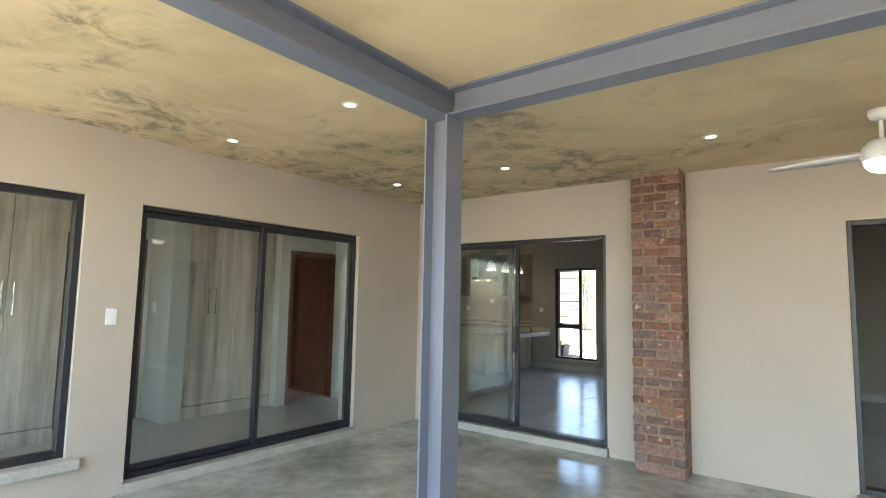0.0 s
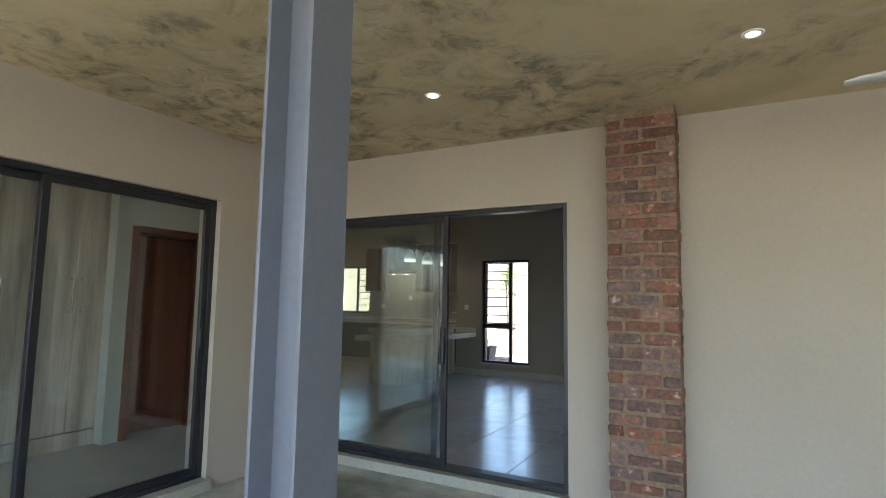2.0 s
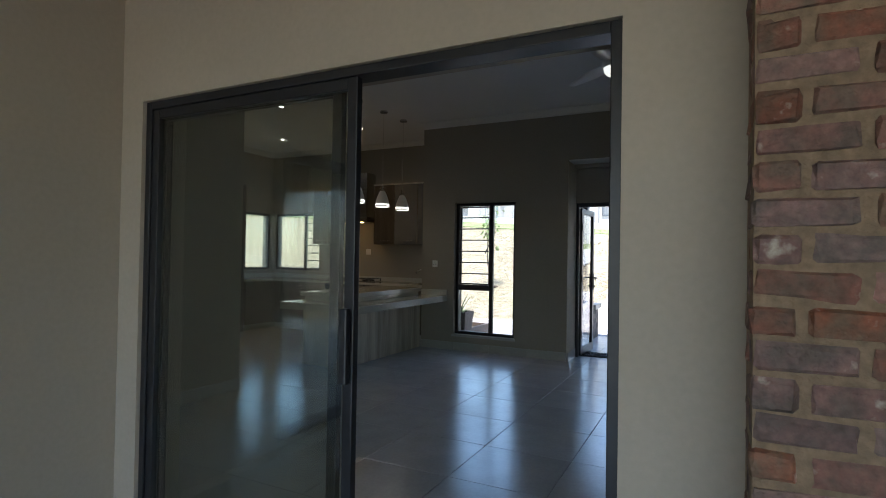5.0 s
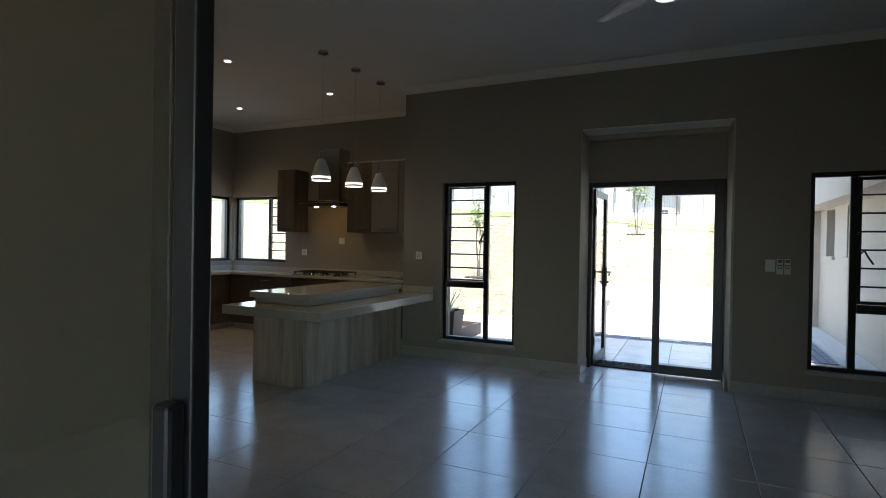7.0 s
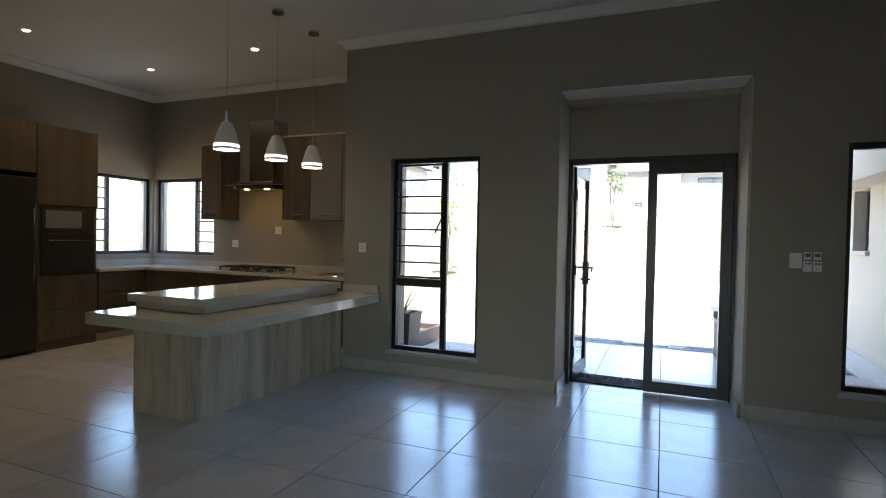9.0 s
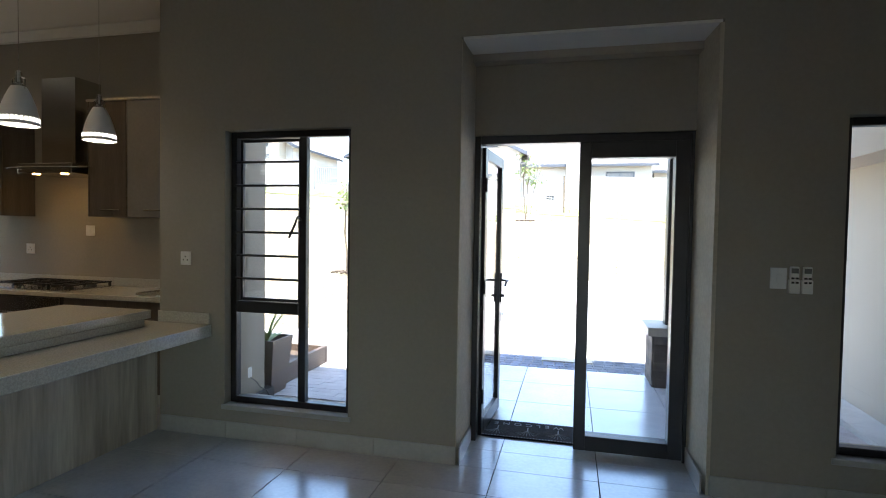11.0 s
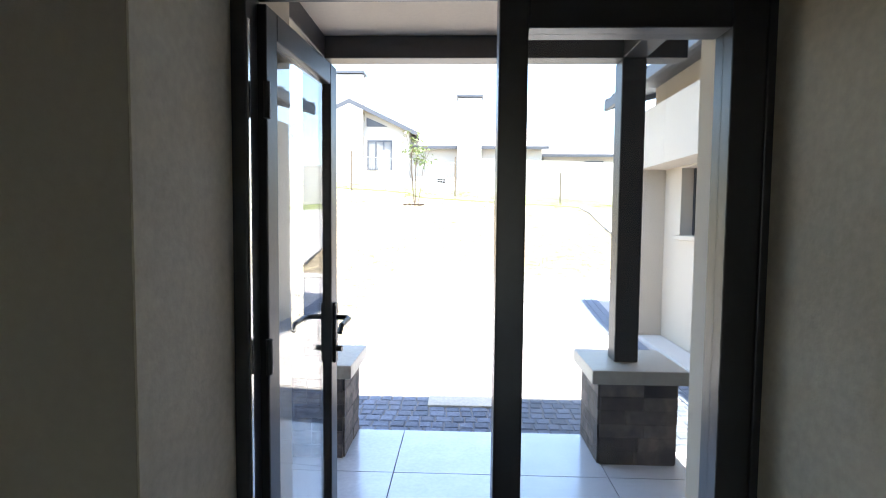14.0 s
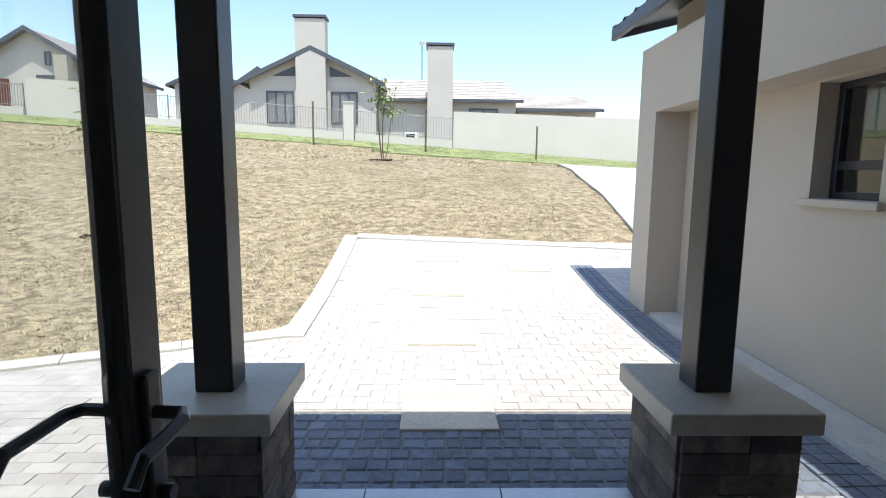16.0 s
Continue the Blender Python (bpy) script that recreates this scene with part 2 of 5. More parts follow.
MATGREY = mat("mat_print", (0.20, 0.21, 0.225), 0.7, scale=30, vary=0.15, bump=0.1)
BARK = mat("bark", (0.16, 0.125, 0.09), 0.9, scale=20, vary=0.3, bump=0.5)
LEAF = mat("leaf", (0.27, 0.34, 0.13), 0.5, scale=9, vary=0.3, colour2=(0.11, 0.18, 0.045), bump=0.0)
SOIL = mat("soil", (0.10, 0.07, 0.05), 0.95, scale=20, vary=0.3, bump=0.8)
POT = mat("brown_planter", (0.12, 0.085, 0.07), 0.6, scale=8, vary=0.2, bump=0.2)
# darker copy of the jointing sand, for the strip in the porch's shade
SAND_SHADED = mat("shaded_jointing_sand", (0.20, 0.195, 0.19), 0.95, scale=15, vary=0.25, bump=0.3)
SAND = mat("jointing_sand", (0.50, 0.475, 0.445), 0.95, scale=15, vary=0.25, bump=0.3)
LAMP = glow("lamp_white", (1.0, 0.93, 0.80), 6.0)
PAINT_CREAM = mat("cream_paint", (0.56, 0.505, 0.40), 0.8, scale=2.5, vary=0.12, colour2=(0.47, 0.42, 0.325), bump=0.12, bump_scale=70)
PAINT_BED = mat("bedroom_paint", (0.50, 0.515, 0.46), 0.8, scale=1.1, vary=0.04, bump=0.05)
FENCE = mat("galvanised_fence", (0.26, 0.27, 0.28), 0.5, scale=6, vary=0.1, bump=0.0)
DARKJOINT = mat("dark_joint", (0.06, 0.055, 0.05), 0.95, scale=20, vary=0.2)


# ---- building helpers ----
def link(name, bm, material, parent=None, label="", smooth=False):
    me = bpy.data.meshes.new(name)
    bm.normal_update()
    bm.to_mesh(me)
    bm.free()
    me.materials.append(material)
    if smooth:
        for p in me.polygons:
            p.use_smooth = True
    ob = new(name, me)
    if parent:
        ob.parent = parent
    if label:
        ob["label"] = label
    return ob


def part(name, bm, material, parent, label="", smooth=False):
    return link(name, bm, material, parent, label, smooth)


def thing(name, label, category, at=(0, 0, 0), group="", kind=""):
    ob = new(name)
    ob.location = at
    ob.empty_display_size = 0.1
    return tagged(ob, label, category, group, kind)


def box(bm, x0, x1, y0, y1, z0, z1, bevel=0.0):
    """A box, with its edges rounded off where bevel is given."""
    r = bmesh.ops.create_cube(bm, size=1, matrix=Matrix.Translation(((x0 + x1) / 2, (y0 + y1) / 2, (z0 + z1) / 2)) @ Matrix.Diagonal((x1 - x0, y1 - y0, z1 - z0, 1)))
    if bevel:
        es = list({e for v in r["verts"] for e in v.link_edges})
        bmesh.ops.bevel(bm, geom=es, offset=bevel, segments=2, affect="EDGES", profile=0.5)
    return bm


def bx(x0, x1, y0, y1, z0, z1, bevel=0.0):
    return box(bmesh.new(), x0, x1, y0, y1, z0, z1, bevel)


def cyl(bm, p0, p1, r0, r1=None, seg=16, cap=True):
    p0, p1 = Vector(p0), Vector(p1)
    d = p1 - p0
    m = Matrix.Translation((p0 + p1) / 2) @ d.to_track_quat("Z", "Y").to_matrix().to_4x4()
    bmesh.ops.create_cone(bm, cap_ends=cap, segments=seg, radius1=r0, radius2=r0 if r1 is None else r1, depth=d.length, matrix=m)
    return bm


def cy(p0, p1, r0, r1=None, seg=16, cap=True):
    return cyl(bmesh.new(), p0, p1, r0, r1, seg, cap)


def lathe(profile, centre, seg=28):
    """A turned shape: (radius, height) pairs round a vertical axis."""
    bm = bmesh.new()
    rings = []
    for r, z in profile:
        rings.append([bm.verts.new((centre[0] + r * math.cos(2 * math.pi * i / seg), centre[1] + r * math.sin(2 * math.pi * i / seg), centre[2] + z)) for i in range(seg)])
    for a, b in zip(rings, rings[1:]):
        for i in range(seg):
            bm.faces.new((a[i], a[(i + 1) % seg], b[(i + 1) % seg], b[i]))
    return bm


def tube(points, r, seg=8):
    """A round bar along a line of points."""
    bm = bmesh.new()
    pts = [Vector(p) for p in points]
    rings = []
    for i, p in enumerate(pts):
        d = (pts[min(i + 1, len(pts) - 1)] - pts[max(i - 1, 0)]).normalized()
        q = d.to_track_quat("Z", "Y")
        rings.append([bm.verts.new(p + q @ Vector((r * math.cos(2 * math.pi * k / seg), r * math.sin(2 * math.pi * k / seg), 0))) for k in range(seg)])
    for a, b in zip(rings, rings[1:]):
        for k in range(seg):
            bm.faces.new((a[k], a[(k + 1) % seg], b[(k + 1) % seg], b[k]))
    bm.faces.new(rings[0][::-1])
    bm.faces.new(rings[-1])
    return bm


def wall(name, axis, u0, u1, v0, v1, z0, z1, openings, material, label=""):
    """A wall that runs along axis from u0 to u1, between v0 and v1 across, with openings (u0, u1, z0, z1) right through it."""
    us = sorted({u0, u1, *[o[0] for o in openings], *[o[1] for o in openings]})
    zs = sorted({z0, z1, *[o[2] for o in openings], *[o[3] for o in openings]})
    us = [u for u in us if u0 <= u <= u1]
    zs = [z for z in zs if z0 <= z <= z1]

    def solid(i, k):
        if not (0 <= i < len(us) - 1 and 0 <= k < len(zs) - 1):
            return False
        cu, cz = (us[i] + us[i + 1]) / 2, (zs[k] + zs[k + 1]) / 2
        return not any(o[0] < cu < o[1] and o[2] < cz < o[3] for o in openings)

    bm, made = bmesh.new(), {}

    def v(i, w, k):
        if (i, w, k) not in made:
            a, c = us[i], (v0, v1)[w]
            made[i, w, k] = bm.verts.new((a, c, zs[k]) if axis == "x" else (c, a, zs[k]))
        return made[i, w, k]

    for i in range(len(us) - 1):
        for k in range(len(zs) - 1):
            if not solid(i, k):
                continue
            for w in (0, 1):
                bm.faces.new((v(i, w, k), v(i + 1, w, k), v(i + 1, w, k + 1), v(i, w, k + 1)))
            if not solid(i - 1, k):
                bm.faces.new((v(i, 0, k), v(i, 1, k), v(i, 1, k + 1), v(i, 0, k + 1)))
            if not solid(i + 1, k):
                bm.faces.new((v(i + 1, 0, k), v(i + 1, 1, k), v(i + 1, 1, k + 1), v(i + 1, 0, k + 1)))
            if not solid(i, k - 1):
                bm.faces.new((v(i, 0, k), v(i + 1, 0, k), v(i + 1, 1, k), v(i, 1, k)))
            if not solid(i, k + 1):
                bm.faces.new((v(i, 0, k + 1), v(i + 1, 0, k + 1), v(i + 1, 1, k + 1), v(i, 1, k + 1)))
    bmesh.ops.recalc_face_normals(bm, faces=bm.faces)
    ob = link(name, bm, material)
    return tagged(ob, label or "plastered wall painted a warm greige", "wall", kind="structure")


def slab(name, x0, x1, y0, y1, z0, z1, material, label, category):
    return tagged(link(name, bx(x0, x1, y0, y1, z0, z1), material), label, category, kind="structure")


def bars(axis, v, d, members, material, name, parent, bevel=0.004):
    """Frame members (u0, u1, z0, z1), each d deep about v, along axis, one mesh each."""
    out = []
    for u0, u1, z0, z1 in members:
        bm = bx(u0, u1, v - d / 2, v + d / 2, z0, z1, bevel) if axis == "x" else bx(v - d / 2, v + d / 2, u0, u1, z0, z1, bevel)
        out.append(part(name, bm, material, parent))
    return out


def pane(axis, v, u0, u1, z0, z1, parent, name="pane", material=None):
    bm = bx(u0, u1, v - 0.003, v + 0.003, z0, z1) if axis == "x" else bx(v - 0.003, v + 0.003, u0, u1, z0, z1)
    ob = part(name, bm, material or GLASS, parent)
    ob.visible_shadow = False
    return ob


def leaf_frame(axis, v, d, u0, u1, z0, z1, w, parent, bottom=None, name="sash", glass=None):
    """A sash of four members with its pane."""
    b = bottom or w
    bars(axis, v, d, [(u0, u0 + w, z0, z1), (u1 - w, u1, z0, z1), (u0 + w, u1 - w, z0, z0 + b), (u0 + w, u1 - w, z1 - w, z1)], ALU, name, parent)
    pane(axis, v, u0 + w, u1 - w, z0 + b, z1 - w, parent, material=glass)


def outer_frame(axis, v, d, u0, u1, z0, z1, w, parent):
    bars(axis, v, d, [(u0, u0 + w, z0, z1), (u1 - w, u1, z0, z1), (u0 + w, u1 - w, z0, z0 + w), (u0 + w, u1 - w, z1 - w, z1)], ALU, "window_frame", parent)


# ---- the plan ----
PF, PC = -0.07, 2.65          # patio floor and ceiling
IC = 3.35                     # ceiling indoors
LX, BY = -4.40, 5.27          # patio faces of the bedroom wall and of the living-room wall
FY = 10.62                    # front wall, inner face
KX, KY = -9.54, 11.60         # kitchen walls, inner faces
DY = 11.03                    # front door plane

# patio
slab("floor_patio", -4.65, 5.0, -2.3, 5.50, PF - 0.2, PF, SCREED, "polished grey-green screed patio floor, mottled", "floor")
slab("ceiling_patio", -4.9, 5.0, -1.6, 5.52, PC, PC + 0.25, PATIO_CEIL, "ochre concrete soffit with grey damp stains, darkened towards its shaded back", "ceiling")
wall("wall_bedroom", "y", -1.6, BY + 0.25, LX - 0.25, LX, PF, PC, [(-0.6, 1.48, 0.27, 2.14), (1.87, 4.21, 0.0, 2.125)], PAINT)
wall("wall_living", "x", LX, 5.0, BY, BY + 0.25, PF, IC, [(-4.24, -1.945, 0.0, 2.11), (0.0, 2.4, 0.0, 2.11)], PAINT)
slab("wall_patio_end", 5.0, 5.2, -1.6, 10.9, PF, IC, PAINT, "plain plastered end wall", "wall")
# living room and kitchen
slab("floor", -9.8, 5.0, 5.50, 10.64, -0.3, -0.012, GROUT, "dark grout bed under grey floor tiles", "floor")
slab("floor_kitchen_bay", -9.8, -5.40, 10.64, 11.85, -0.3, -0.012, GROUT, "dark grout bed under grey floor tiles", "floor")
slab("floor_entrance", -3.40, -1.91, 10.64, DY + 0.1, -0.3, -0.012, GROUT, "dark grout bed under grey floor tiles", "floor")
slab("ceiling", -9.8, 5.2, 5.27, 11.85, IC, IC + 0.2, WHITE, "white plastered ceiling", "ceiling")
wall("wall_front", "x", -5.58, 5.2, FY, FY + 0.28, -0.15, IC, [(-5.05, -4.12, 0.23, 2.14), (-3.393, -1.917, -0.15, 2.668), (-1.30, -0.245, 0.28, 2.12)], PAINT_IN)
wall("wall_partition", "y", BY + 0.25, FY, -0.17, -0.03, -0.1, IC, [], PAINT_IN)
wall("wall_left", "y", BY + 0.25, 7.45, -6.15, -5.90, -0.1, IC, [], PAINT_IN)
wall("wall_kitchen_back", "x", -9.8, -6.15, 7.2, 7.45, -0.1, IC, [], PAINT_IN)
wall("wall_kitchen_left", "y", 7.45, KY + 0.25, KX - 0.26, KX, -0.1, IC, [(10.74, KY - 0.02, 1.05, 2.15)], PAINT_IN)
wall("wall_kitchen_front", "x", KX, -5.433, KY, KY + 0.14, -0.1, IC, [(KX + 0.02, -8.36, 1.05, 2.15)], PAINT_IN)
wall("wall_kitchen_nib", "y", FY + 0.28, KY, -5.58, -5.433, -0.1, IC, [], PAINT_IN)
# entrance recess
wall("wall_cheek_left", "y", FY + 0.28, 11.58, -3.64, -3.3935, -0.1, 2.95, [], PAINT)
wall("wall_cheek_right", "y", FY + 0.28, 11.58, -1.9165, -1.72, -0.1, 2.95, [], PAINT)
wall("wall_over_door", "x", -3.385, -1.925, DY - 0.02, DY + 0.16, 2.13, 2.95, [], PAINT_IN)
slab("ceiling_entrance", -3.384, -1.926, FY + 0.003, DY - 0.021, 2.65, 2.667, WHITE, "white soffit of the entrance recess", "ceiling")

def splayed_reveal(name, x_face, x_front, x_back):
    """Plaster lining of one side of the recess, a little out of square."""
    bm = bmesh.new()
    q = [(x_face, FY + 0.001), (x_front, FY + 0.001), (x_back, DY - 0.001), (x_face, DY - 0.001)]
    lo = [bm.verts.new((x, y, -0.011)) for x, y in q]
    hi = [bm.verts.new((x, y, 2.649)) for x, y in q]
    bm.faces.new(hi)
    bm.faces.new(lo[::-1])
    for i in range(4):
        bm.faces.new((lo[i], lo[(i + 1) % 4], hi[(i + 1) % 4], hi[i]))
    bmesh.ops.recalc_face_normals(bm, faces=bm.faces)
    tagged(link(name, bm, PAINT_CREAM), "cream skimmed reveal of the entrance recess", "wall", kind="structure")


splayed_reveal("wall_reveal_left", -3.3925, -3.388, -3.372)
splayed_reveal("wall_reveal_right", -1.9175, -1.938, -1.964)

# ---- patio steel ----
def h_section(x, y, z0, z1, depth, width, tf, tw):
    """An upright H-section: flanges across x, web between them."""
    pieces = [bx(x - depth / 2 + tf, x + depth / 2 - tf, y - tw / 2, y + tw / 2, z0, z1)]
    for s in (-1, 1):
        xf = x + s * (depth - tf) / 2
        pieces.append(bx(xf - tf / 2, xf + tf / 2, y - width / 2, y + width / 2, z0, z1, 0.002))
    return pieces


def i_beam(axis, u0, u1, v, z0, z1, width, tf, tw):
    pieces = []
    for a, b, w in ((z0 + tf, z1 - tf, tw), (z0, z0 + tf, width), (z1 - tf, z1, width)):
        pieces.append(bx(u0, u1, v - w / 2, v + w / 2, a, b) if axis == "x" else bx(v - w / 2, v + w / 2, u0, u1, a, b))
    return pieces


def rolled_steel(name, pieces):
    web = part(name, pieces[0], STEEL, patio_frame)
    for f in pieces[1:]:
        part("flange", f, STEEL, web)


CX, CY = -1.8815, 2.458
patio_frame = thing("steel_portal", "grey painted steel column carrying two steel beams under the patio soffit", "steel frame", (CX, CY, PF))
col = h_section(0, 0, 0, 2.485 - PF, 0.163, 0.16, 0.013, 0.009)
rolled_steel("column", col)
rolled_steel("beam", i_beam("y", -3.9, 0.08, 0, 2.485 - PF, PC - PF - 0.002, 0.155, 0.013, 0.009))
rolled_steel("beam", i_beam("x", 0.078, 6.8, 0, 2.485 - PF, PC - PF - 0.002, 0.138, 0.013, 0.009))



# ---- doors and windows ----
def sliding_door(name, axis, v, u0, u1, z1, meet, label, closed, parked_right=False):
    """Two-leaf sliding door; meet is where the leaves meet; an open one has its leaf parked behind the fixed one."""
    d = thing(name, label, "sliding door", kind="structure")
    outer_frame(axis, v, 0.10, u0, u1, 0.012, z1, 0.038, d)
    if not parked_right:
        leaf_frame(axis, v - 0.022, 0.035, u0 + 0.038, meet + 0.03, 0.05, z1 - 0.038, 0.048, d, glass=GLASS_TINT if axis == "x" else GLASS)
    if closed:
        leaf_frame(axis, v + 0.022, 0.035, meet - 0.03, u1 - 0.038, 0.05, z1 - 0.038, 0.048, d, glass=GLASS_TINT if axis == "x" else GLASS)
    else:
        s = (meet + 0.03) - (u0 + 0.038)
        leaf_frame(axis, v + 0.022, 0.035, u0 + 0.038, u0 + 0.038 + s - 0.11, 0.05, z1 - 0.038, 0.048, d, glass=GLASS_TINT)
    return d


door_1 = sliding_door("door_1", "x", BY + 0.07, -4.24, -1.945, 2.11, -2.985, "dark bronze aluminium sliding door standing half open", False)
part("pull_handle", bx(-3.005, -2.965, BY - 0.002, BY + 0.030, 0.85, 1.15, 0.008), ALU, door_1)
door_2 = sliding_door("door_2", "y", LX - 0.10, 1.87, 4.21, 2.125, 3.03, "closed dark aluminium sliding door to a bedroom", True)
part("pull_handle", bx(LX - 0.085, LX - 0.045, 4.125, 4.15, 0.98, 1.12, 0.006), ALU, door_2)
door_3 = sliding_door("door_3", "x", BY + 0.10, 0.0, 2.4, 2.11, 1.2, "dark aluminium sliding door slid open to the living room", True, True)
window_1 = thing("window_1", "large dark aluminium framed bedroom window", "window", kind="structure")
outer_frame("y", LX - 0.08, 0.08, -0.6, 1.48, 0.27, 2.14, 0.05, window_1)
pane("y", LX - 0.08, -0.55, 1.43, 0.32, 2.09, window_1)
bm = bx(LX - 0.03, LX + 0.07, -0.66, 1.56, 0.185, 0.268, 0.02)
tagged(link("sill_bedroom_window", bm, SILL), "rounded screed window sill", "sill", kind="structure")
for n, a in (("sill_door_bedroom", (LX - 0.25, LX + 0.045, 1.85, 4.23, PF, 0.01)), ("sill_door_living", (-4.27, -1.93, BY - 0.05, BY + 0.25, PF, 0.01)), ("sill_door_living_right", (-0.02, 2.42, BY - 0.05, BY + 0.25, PF, 0.01))):
    tagged(link(n, bx(*a, 0.006), SILL), "low screed door threshold", "threshold", kind="structure")


def bar_window(name, u0, u1, z0, z1, v, mid, nbars, transom, label):
    """A casement with burglar bars in its left light and a low fixed light."""
    w = thing(name, label, "window", kind="structure")
    outer_frame("x", v, 0.06, u0, u1, z0, z1, 0.045, w)
    bars("x", v, 0.05, [(mid - 0.028, mid + 0.028, z0 + 0.045, z1 - 0.045), (u0 + 0.045, mid - 0.028, transom - 0.04, transom + 0.04)], ALU, "mullion", w)
    leaf_frame("x", v + 0.02, 0.03, u0 + 0.05, mid - 0.03, transom + 0.042, z1 - 0.048, 0.02, w)
    pane("x", v, u0 + 0.045, mid - 0.028, z0 + 0.045, transom - 0.04, w)
    pane("x", v, mid + 0.028, u1 - 0.045, z0 + 0.045, z1 - 0.045, w)
    for i in range(nbars):
        z = transom + 0.04 + (z1 - 0.05 - transom - 0.04) * (i + 1) / (nbars + 1)
        part("burglar_bar", cy((u0 + 0.04, v - 0.035, z), (mid - 0.02, v - 0.035, z), 0.0085, seg=8), ALU, w)
    part("window_handle", tube([(mid - 0.01, v - 0.03, 1.53), (mid - 0.015, v - 0.065, 1.55), (mid - 0.03, v - 0.075, 1.50), (mid - 0.075, v - 0.07, 1.41)], 0.009), ALU, w)
    part("window_sill", bx(u0 - 0.02, u1 + 0.02, FY - 0.012, v - 0.03, z0 - 0.03, z0 + 0.004, 0.004), SKIRT, w)
    return w


window_2 = bar_window("window_2", -5.05, -4.12, 0.23, 2.14, FY + 0.10, -4.50, 6, 0.915, "tall dark aluminium window with burglar bars")
window_3 = thing("window_3", "dark aluminium corner window over the kitchen counter", "window", kind="structure")
outer_frame("x", KY + 0.10, 0.06, KX + 0.02, -8.36, 1.05, 2.15, 0.045, window_3)
bars("x", KY + 0.10, 0.05, [(-8.80, -8.75, 1.095, 2.105)], ALU, "mullion", window_3)
pane("x", KY + 0.10, KX + 0.065, -8.80, 1.095, 2.105, window_3)
pane("x", KY + 0.10, -8.75, -8.405, 1.095, 2.105, window_3)
outer_frame("y", KX - 0.10, 0.06, 10.74, KY - 0.02, 1.05, 2.15, 0.045, window_3)
bars("y", KX - 0.10, 0.05, [(10.92, 10.97, 1.095, 2.105)], ALU, "mullion", window_3)
pane("y", KX - 0.10, 10.97, KY - 0.065, 1.095, 2.105, window_3)
pane("y", KX - 0.10, 10.785, 10.92, 1.095, 2.105, window_3)
for i in range(6):
    z = 1.095 + 1.01 * (i + 1) / 7
    part("burglar_bar", cy((-8.76, KY + 0.07, z), (-8.40, KY + 0.07, z), 0.009, seg=8), ALU, window_3)
    part("burglar_bar", cy((KX - 0.07, 10.78, z), (KX - 0.07, 10.93, z), 0.009, seg=8), ALU, window_3)
window_4 = thing("window_4", "wide dark aluminium living-room window with a side casement", "window", kind="structure")
outer_frame("x", FY + 0.10, 0.06, -1.30, -0.245, 0.28, 2.12, 0.045, window_4)
bars("x", FY + 0.10, 0.05, [(-0.985, -0.925, 0.325, 2.075), (-0.925, -0.29, 0.83, 0.91)], ALU, "mullion", window_4)
pane("x", FY + 0.10, -1.255, -0.985, 0.325, 2.075, window_4)
pane("x", FY + 0.10, -0.925, -0.29, 0.325, 0.83, window_4)
leaf_frame("x", FY + 0.12, 0.03, -0.92, -0.295, 0.912, 2.072, 0.03, window_4)
for i in range(6):
    z = 0.91 + 1.16 * (i + 1) / 7
    part("burglar_bar", cy((-0.93, FY + 0.065, z), (-0.28, FY + 0.065, z), 0.0085, seg=8), ALU, window_4)
part("window_handle", tube([(-0.90, FY + 0.06, 1.38), (-0.885, FY + 0.025, 1.40), (-0.865, FY + 0.02, 1.35), (-0.82, FY + 0.03, 1.28)], 0.009), ALU, window_4)
part("window_sill", bx(-1.32, -0.225, FY - 0.012, FY + 0.07, 0.25, 0.284, 0.004), SKIRT, window_4)

# front door: open leaf at the left, fixed light at the right
door_4 = thing("door_4", "dark aluminium glazed front door standing open beside a fixed light", "front door", kind="structure")
FD = DY + 0.05
bars("x", FD, 0.10, [(-3.392, -3.332, 0.0, 2.13), (-1.985, -1.918, 0.0, 2.13), (-3.332, -1.985, 2.075, 2.13), (-2.668, -2.592, 0.016, 2.075), (-2.074, -1.987, 0.016, 2.075), (-2.592, -2.074, 0.016, 0.115), (-2.592, -2.074, 1.97, 2.075)], ALU, "window_frame", door_4)
pane("x", FD, -2.592, -2.074, 0.115, 1.97, door_4)
leaf = new("door_leaf")
leaf.parent = door_4
leaf.matrix_basis = pose(-3.328, FD + 0.03, 0.0, 0, 0, 86)


def leaf_bars(items, name):
    for a in items:
        part(name, bx(*a, 0.004), ALU, leaf)


for z in (0.30, 1.08, 1.80):
    part("hinge", cy((-0.012, -0.028, z - 0.05), (-0.012, -0.028, z + 0.05), 0.010, seg=10), POST, leaf)
part("strike_strip", bx(-3.331, -3.328, FD - 0.045, FD - 0.032, 0.05, 2.0), STAIN, door_4)
leaf_bars([(0.0, 0.075, -0.022, 0.022, 0.015, 2.065), (0.57, 0.645, -0.022, 0.022, 0.015, 2.065), (0.075, 0.57, -0.022, 0.022, 0.015, 0.12), (0.075, 0.57, -0.022, 0.022, 1.985, 2.065)], "stile")
ob = part("pane", bx(0.075, 0.57, -0.004, 0.004, 0.12, 1.985), GLASS, leaf)
ob.visible_shadow = False
